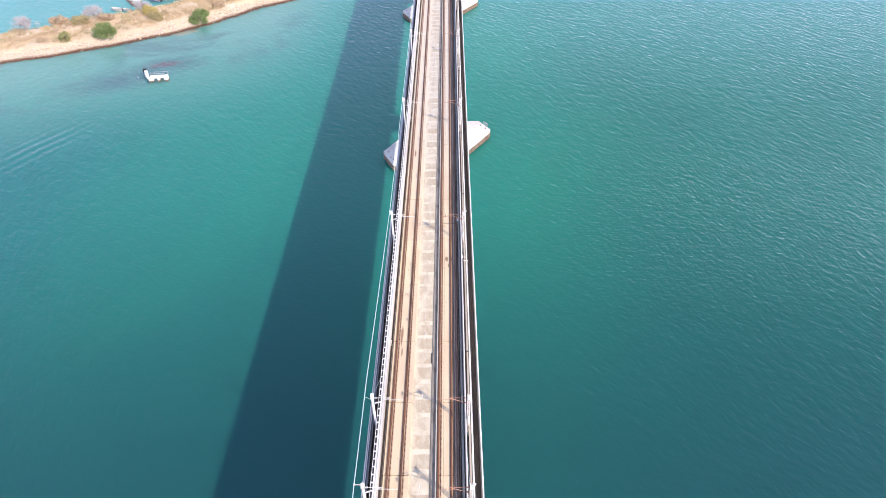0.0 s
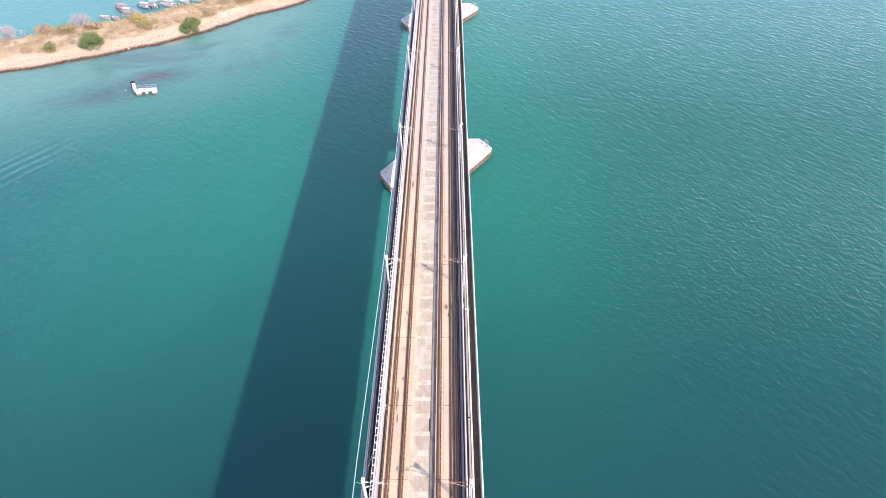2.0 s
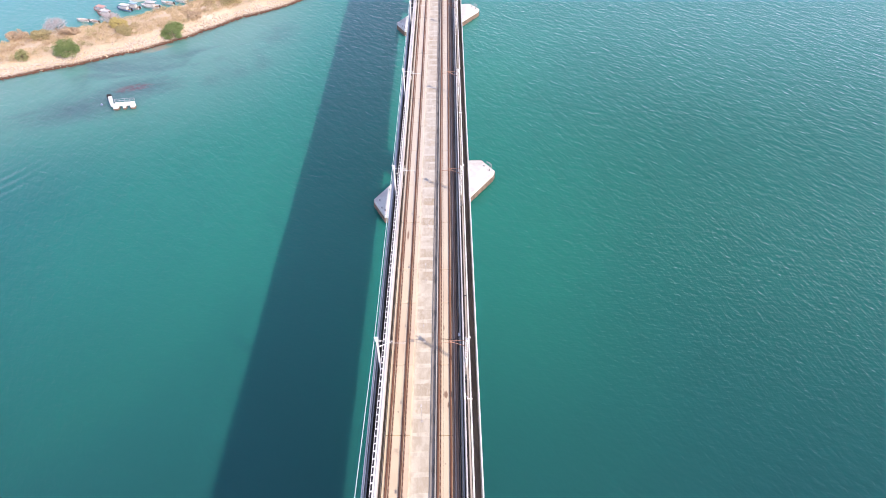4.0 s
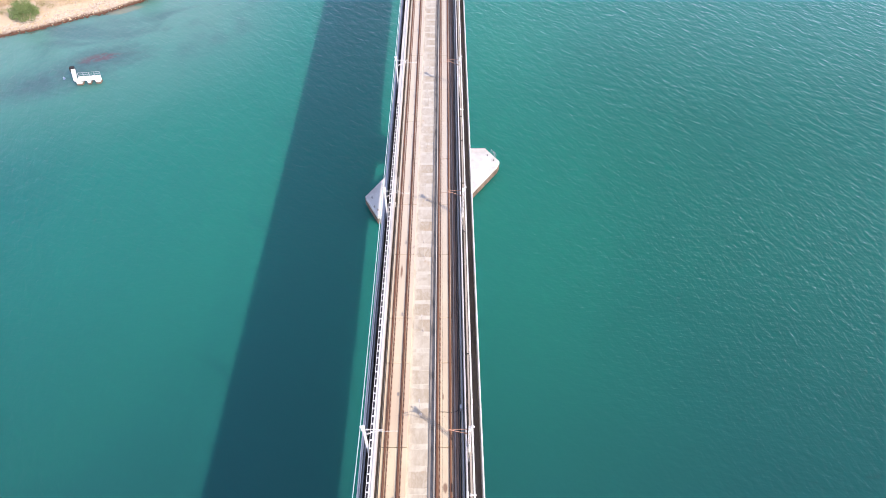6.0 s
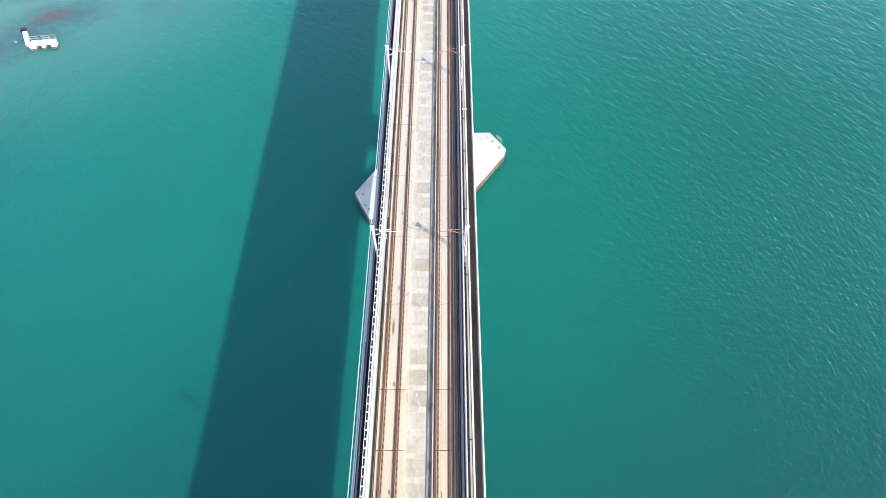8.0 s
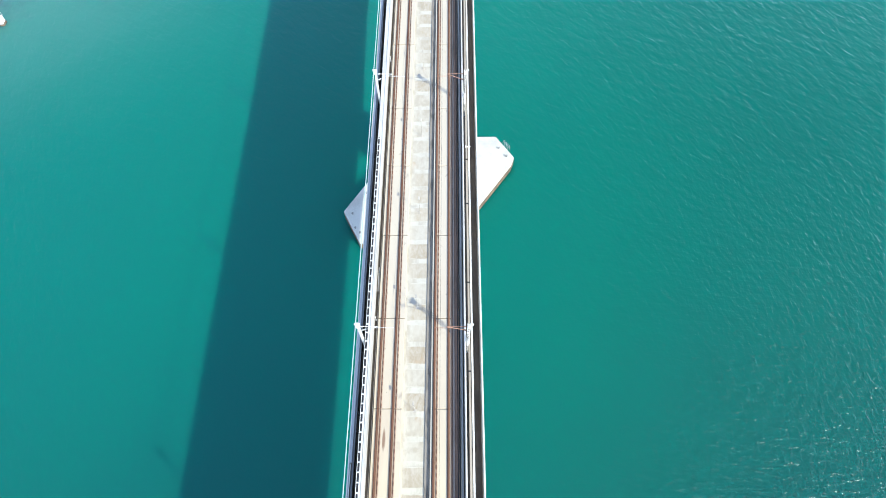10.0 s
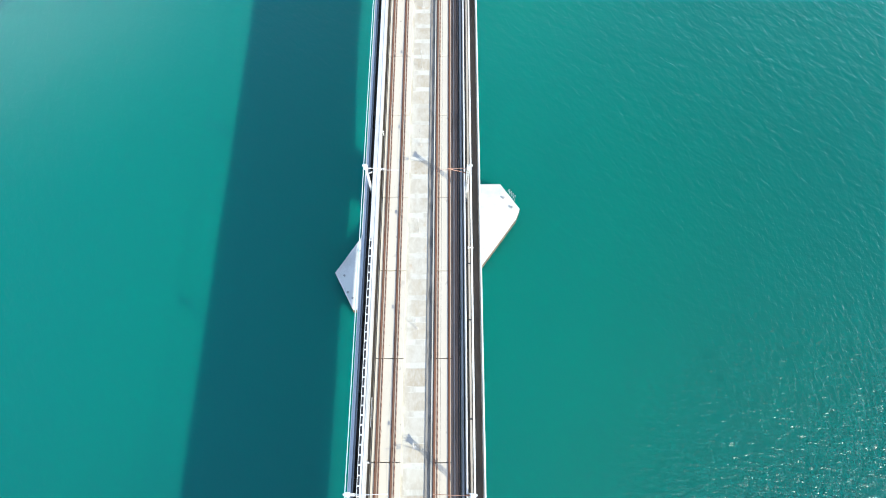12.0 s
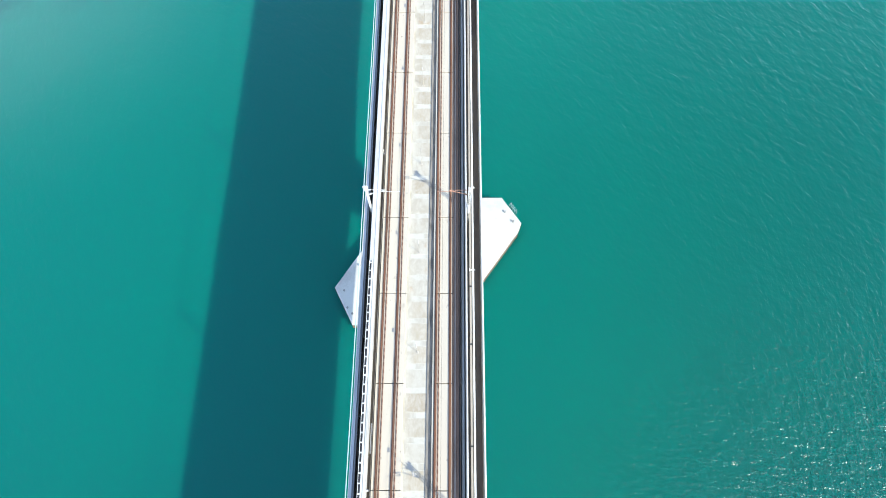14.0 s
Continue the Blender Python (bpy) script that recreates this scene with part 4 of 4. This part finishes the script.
def bush(name, label, x, y, rx, ry, h, n, leaf, size, seed, lift=0.0, fill=0.55):
    """Trunk, limbs and a crown of loose leaf clumps."""
    rng = np.random.RandomState(seed)
    z = ground_at(x, y)
    ob = thing(name, label, "bush" if name == "bush" else "tree", (x, y, z - 0.1), "spit shrubs")
    bm = BM()
    tube(bm, [(0, 0, 0), (0.05, 0.02, h * 0.35), (0.0, 0.1, h * 0.6)], 0.14, 7, 0.05)
    for k in range(9):
        a = 2 * math.pi * k / 9 + rng.uniform(-0.3, 0.3)
        tube(bm, [(0, 0, h * (0.12 + 0.04 * k)), (math.cos(a) * rx * 0.4, math.sin(a) * ry * 0.4, h * 0.5), (math.cos(a) * rx * 0.75, math.sin(a) * ry * 0.75, h * rng.uniform(0.5, 0.8))], 0.07, 5, 0.02)
    part("trunk", bm, BARK, ob)
    centres = []
    for k in range(44):
        a, q = rng.uniform(0, 2 * math.pi), rng.uniform(0.05, 1.0) ** 0.5
        zz = rng.uniform(0.12 + lift, 1.0)
        shrink = math.sqrt(max(0.05, 1 - (zz - 0.35) ** 2 * 1.9)) if zz > 0.35 else 1.0
        centres.append((math.cos(a) * rx * q * shrink * 0.86, math.sin(a) * ry * q * shrink * 0.86, zz * h * 0.88))
    centres = np.array(centres)
    pick = rng.randint(0, len(centres), n)
    off = rng.normal(size=(n, 3))
    off /= np.linalg.norm(off, axis=1)[:, None]
    rad = rng.uniform(fill, 1.0, n)[:, None] * np.array([rx * 0.30, ry * 0.30, h * 0.2])
    pos = centres[pick] + off * rad
    pos[:, 2] = np.maximum(pos[:, 2], 0.12)
    a = rng.normal(size=(n, 3))
    a /= np.linalg.norm(a, axis=1)[:, None]
    b = np.cross(a, rng.normal(size=(n, 3)))
    b /= np.linalg.norm(b, axis=1)[:, None]
    ss = (size * rng.uniform(0.6, 1.3, n))[:, None]
    quad = np.stack([pos - a * ss, pos + b * ss * 0.55, pos + a * ss, pos - b * ss * 0.55], 1).reshape(-1, 3)
    faces = np.arange(4 * n).reshape(-1, 4)
    soup("crown", quad.tolist(), faces.tolist(), leaf, ob)
    return ob


bush("bush", "round dark green bush above the rock shore", -80.2, 206.2, 3.6, 3.4, 4.0, 5200, LEAF_GREEN, 0.17, 1)
bush("bush", "round dark green bush above the rock shore", -105.7, 192.2, 3.7, 3.3, 4.3, 5200, LEAF_GREEN, 0.17, 2)
bush("bush", "low faded green bush beside the shore rocks", -117.0, 188.6, 2.0, 1.9, 3.0, 1500, LEAF_FADED, 0.2, 3)
bush("bush", "yellowing bush in the dry grass", -97.1, 208.6, 2.8, 2.2, 3.0, 1300, LEAF_YELLOW, 0.24, 4)
bush("bush", "dull olive bush in the dry grass", -94.1, 204.4, 2.6, 2.2, 2.4, 1100, LEAF_OLIVE, 0.24, 5)
bush("bush", "dull olive bush in the dry grass", -67.9, 226.4, 3.0, 2.6, 2.8, 1300, LEAF_OLIVE, 0.24, 6)
bush("bush", "dry brown bush in the withered grass", -76.3, 215.8, 2.6, 2.2, 1.9, 900, LEAF_BROWN, 0.24, 7)
bush("bush", "dry brown bush in the withered grass", -124.8, 202.4, 4.2, 3.0, 3.2, 1700, LEAF_BROWN, 0.26, 8)
bush("bush", "olive bush on the back of the spit", -117.5, 201.5, 3.6, 2.6, 2.6, 1400, LEAF_OLIVE, 0.24, 9)
bush("bush", "dry brown bush in the withered grass", -110.5, 204.0, 3.4, 2.4, 2.2, 1200, LEAF_BROWN, 0.24, 10)
bush("bush", "low olive bush near the shore rocks", -124.0, 187.6, 2.0, 1.4, 1.2, 600, LEAF_BROWN, 0.22, 11)
bush("tree", "bare grey twiggy tree at the back of the spit", -116.1, 208.0, 4.4, 3.2, 5.2, 4200, LEAF_GREY, 0.12, 12, 0.3, 0.2)
bush("tree", "bare grey twiggy tree at the back of the spit", -134.0, 197.5, 4.6, 3.4, 4.8, 3800, LEAF_GREY, 0.12, 13, 0.3, 0.2)
bush("tree", "bare grey twiggy tree at the back of the spit", -101.5, 213.5, 3.4, 2.6, 3.2, 2200, LEAF_GREY, 0.12, 14, 0.2, 0.2)

# withered grass
rg = np.random.RandomState(9)
gv, gf = [], []
for i in range(16000):
    s = rg.uniform(1.2, S_MAX - 0.4)
    p, nrm, w = along(s)
    u = rg.uniform(5.2 / w, 0.96) if w > 8 else 0.5
    c = land(s, u)
    if noise.noise(Vector((c.x * 0.14, c.y * 0.14, 7))) < -0.12:
        continue
    for q in range(3):
        hh = rg.uniform(0.2, 0.7)
        a = rg.uniform(0, math.pi)
        ox, oy = rg.uniform(-0.2, 0.2, 2)
        dx, dy = math.cos(a) * 0.05, math.sin(a) * 0.05
        lx, ly = rg.uniform(-0.3, 0.3, 2)
        k = len(gv)
        gv.extend([(c.x + ox - dx, c.y + oy - dy, c.z - 0.05), (c.x + ox + dx, c.y + oy + dy, c.z - 0.05), (c.x + ox + lx, c.y + oy + ly, c.z + hh)])
        gf.append((k, k + 1, k + 2))
tagged(soup("grass", gv, gf, STRAW), "withered straw-coloured grass tufts on the spit", "grass", kind="stuff")

# low dry scrub between the bushes
def scrub(name, label, count, leaf, seed, level):
    rs = np.random.RandomState(seed)
    sv, sf = [], []
    for i in range(count):
        s = rs.uniform(1.2, S_MAX - 1.2)
        p, nrm, w = along(s)
        c = land(s, rs.uniform(6.0 / w, 0.95))
        if noise.noise(Vector((c.x * 0.10, c.y * 0.10, seed))) < level:
            continue
        r = rs.uniform(0.5, 1.7)
        for q in range(int(80 * r)):
            d = rs.normal(size=3)
            d /= np.linalg.norm(d)
            k2 = rs.uniform(0.5, 1.0)
            px, py, pz = c.x + d[0] * r * k2, c.y + d[1] * r * k2, c.z + abs(d[2]) * r * 0.8 * k2 + 0.05
            a, b = rs.normal(size=3) * 0.12, rs.normal(size=3) * 0.08
            k = len(sv)
            sv.extend([(px - a[0], py - a[1], pz - a[2]), (px + b[0], py + b[1], pz + b[2]), (px + a[0], py + a[1], pz + a[2])])
            sf.append((k, k + 1, k + 2))
    tagged(soup(name, sv, sf, leaf), label, "scrub", kind="stuff")


scrub("scrub", "low dry olive scrub on the spit", 300, LEAF_OLIVE, 2, -0.05)
scrub("scrub", "low withered brown scrub on the spit", 420, LEAF_BROWN, 4, -0.1)
scrub("scrub", "low straw-coloured scrub on the spit", 420, STRAW, 6, -0.15)

# small white frame at the back of the spit
g = thing("steel_frame", "small pale grey steel frame at the back of the spit", "frame", (-129.6, 197.6, ground_at(-129.6, 197.6)))
for x in (-0.55, 0.55):
    part("post", box(BM(), x - 0.06, x + 0.06, -0.06, 0.06, -0.3, 1.7), GALV, g)
part("crossbar", box(BM(), -0.488, 0.488, -0.05, 0.05, 1.5, 1.66), GALV, g)

# ---------- mooring platform ----------
HULL_B = worn("blue_hull", (0.20, 0.28, 0.42), (0.15, 0.21, 0.32), 1.0, 0.4)
plat = thing("mooring_platform", "white concrete mooring platform on legs in shallow water", "platform", (0, 0, 0))
WD, DK = worn("platform_white", (0.78, 0.76, 0.72), (0.60, 0.57, 0.52), 1.0, 0.8), 1.45
part("deck", plate(BM(), [(-82.4, 164.5), (-77.5, 165.2), (-77.7, 166.5), (-82.6, 165.9)], DK - 0.4, DK, 0.05), WD, plat)
part("arm", plate(BM(), [(-83.1, 164.4), (-82.2, 164.3), (-84.5, 168.9), (-85.4, 168.6)], DK - 0.35, DK + 0.2, 0.08), WD, plat, "slanting white arm")
for cx, cy, rx in ((-82.2, 165.1, 0.62), (-80.1, 165.4, 0.28), (-78.1, 165.7, 0.5)):
    part("leg", plate(BM(), [(cx - rx, cy - 0.6), (cx + rx, cy - 0.5), (cx + rx, cy + 0.6), (cx - rx, cy + 0.5)], -1.5, DK - 0.402), WD, plat)
    part("tide_band", plate(BM(), [(cx - rx - 0.02, cy - 0.62), (cx + rx + 0.02, cy - 0.52), (cx + rx + 0.02, cy + 0.62), (cx - rx - 0.02, cy + 0.52)], -0.5, 0.42), TIDE, plat, "brown tide-stained band")
part("leg", plate(BM(), [(-85.2, 167.9), (-84.6, 167.8), (-84.5, 168.5), (-85.1, 168.6)], -1.5, DK - 0.352), WD, plat)
part("fender", plate(BM(), [(-85.7, 168.6), (-84.7, 168.95), (-84.9, 169.6), (-85.9, 169.3)], DK - 0.5, DK + 0.5, 0.15), DARK_RUBBER, plat, "black rubber fender block")
for k in range(5):
    x, y = -82.4 + 1.22 * k, 165.75 + 0.16 * k
    bm = BM()
    tube(bm, [(x, y, DK), (x, y, DK + 1.0)], 0.04, 6)
    part("railing_post", bm, GALV, plat)
for zz in (0.5, 1.0):
    bm = BM()
    tube(bm, [(-82.4, 165.75, DK + zz), (-77.5, 166.4, DK + zz)], 0.035, 6)
    part("railing_bar", bm, GALV, plat)
buoy = thing("mooring_buoy", "small dark blue mooring buoy floating beside the platform", "buoy", (-87.0, 167.2, 0.0))
bm = BM()
bmesh.ops.create_icosphere(bm, subdivisions=2, radius=0.34)
part("float", bm, HULL_B, buoy, "", True)
bm = BM()
tube(bm, [(0, 0, 0.35), (0, 0, 0.6)], 0.05, 6)
part("ring", bm, GALV, buoy)

# ---------- small boats behind the spit ----------
HULL_W = worn("white_hull", (0.66, 0.65, 0.62), (0.48, 0.46, 0.43), 1.0, 0.35)
HULL_R = worn("red_hull", (0.46, 0.24, 0.20), (0.36, 0.19, 0.16), 1.0, 0.4)
TARP_B = worn("blue_tarp", (0.36, 0.54, 0.62), (0.26, 0.42, 0.50), 1.0, 0.7)
TARP_P = worn("pink_tarp", (0.62, 0.36, 0.30), (0.50, 0.28, 0.24), 1.0, 0.7)
WOOD = worn("boat_wood", (0.30, 0.20, 0.12), (0.20, 0.13, 0.08), 2.0, 0.7)


def boat(label, x, y, turn, length, beam, hull, roof):
    length, beam = length * 0.85, beam * 0.85
    ob = thing("boat", label, "boat", (x, y, 0), "moored boats", turn)
    bm = BM()
    rings = []
    n = 12
    for i in range(n + 1):
        u = i / n
        half = beam / 2 * (1 - max(0.0, u - 0.45) ** 2 * 3.0) * (0.86 + 0.14 * min(1, u * 4))
        half = max(half, 0.03)
        yy = (u - 0.5) * length
        sheer = 0.55 + 0.35 * u * u
        rings.append([bm.verts.new(p) for p in ((-half, yy, sheer), (-half * 0.8, yy, -0.12), (0, yy, -0.3), (half * 0.8, yy, -0.12), (half, yy, sheer), (half * 0.84, yy * 0.98, sheer), (half * 0.7, yy * 0.96, 0.18), (-half * 0.7, yy * 0.96, 0.18), (-half * 0.84, yy * 0.98, sheer))])
    for lo, hi in zip(rings, rings[1:]):
        for k in range(9):
            bm.faces.new((lo[k], lo[(k + 1) % 9], hi[(k + 1) % 9], hi[k]))
    bm.faces.new(rings[0])
    bm.faces.new(rings[-1][::-1])
    part("hull", bm, hull, ob)
    part("deck", box(BM(), -beam * 0.28, beam * 0.28, -length * 0.40, length * 0.22, 0.19, 0.24), WOOD, ob)
    part("foredeck", plate(BM(), [(-beam * 0.3, length * 0.22), (beam * 0.3, length * 0.22), (beam * 0.1, length * 0.42), (-beam * 0.1, length * 0.42)], 0.5, 0.74, 0.04), HULL_W, ob)
    if roof is not None:
        part("cabin", box(BM(), -beam * 0.27, beam * 0.27, -length * 0.22, length * 0.18, 0.24, 1.3, 0.12), HULL_W, ob)
        part("roof", box(BM(), -beam * 0.36, beam * 0.36, -length * 0.34, length * 0.2, 1.75, 1.83, 0.03), roof, ob)
        for sx in (-1, 1):
            for yy in (-length * 0.32, length * 0.18):
                bm = BM()
                tube(bm, [(sx * beam * 0.33, yy, 0.4), (sx * beam * 0.33, yy, 1.75)], 0.03, 6)
                part("roof_post", bm, GALV, ob)
    part("outboard_motor", box(BM(), -0.18, 0.18, -length * 0.5 - 0.35, -length * 0.5 - 0.02, -0.2, 0.95, 0.08), DARK_RUBBER, ob)
    return ob


boat("small white boat moored behind the spit", -113.6, 218.9, 1.4, 5.0, 1.9, HULL_W, None)
boat("small white open boat moored behind the spit", -109.6, 217.9, 1.2, 4.6, 1.7, HULL_W, None)
boat("white boat with a pink canopy moored behind the spit", -110.8, 226.5, 1.15, 7.5, 2.8, HULL_R, TARP_P)
boat("white boat with a red hull moored behind the spit", -108.0, 223.0, 1.25, 7.0, 2.4, HULL_R, HULL_W)
boat("blue and white boat moored behind the spit", -103.5, 227.6, 1.2, 7.0, 2.6, HULL_B, HULL_W)
boat("white boat with a blue canopy moored behind the spit", -101.0, 229.0, 1.2, 6.0, 2.3, HULL_W, TARP_B)
boat("slim white boat moored behind the spit", -101.6, 234.6, 1.9, 6.0, 2.0, HULL_W, None)
boat("broad white boat moored behind the spit", -95.6, 229.6, 1.35, 8.0, 3.0, HULL_W, HULL_W)
boat("pale open boat moored behind the spit", -90.6, 232.0, 1.3, 5.5, 2.0, HULL_W, None)
boat("pale boat with a white roof moored behind the spit", -86.5, 233.6, 1.3, 5.5, 2.0, HULL_W, HULL_W)
boat("white and blue boat moored behind the spit", -82.0, 238.2, 1.5, 6.5, 2.5, HULL_B, HULL_W)
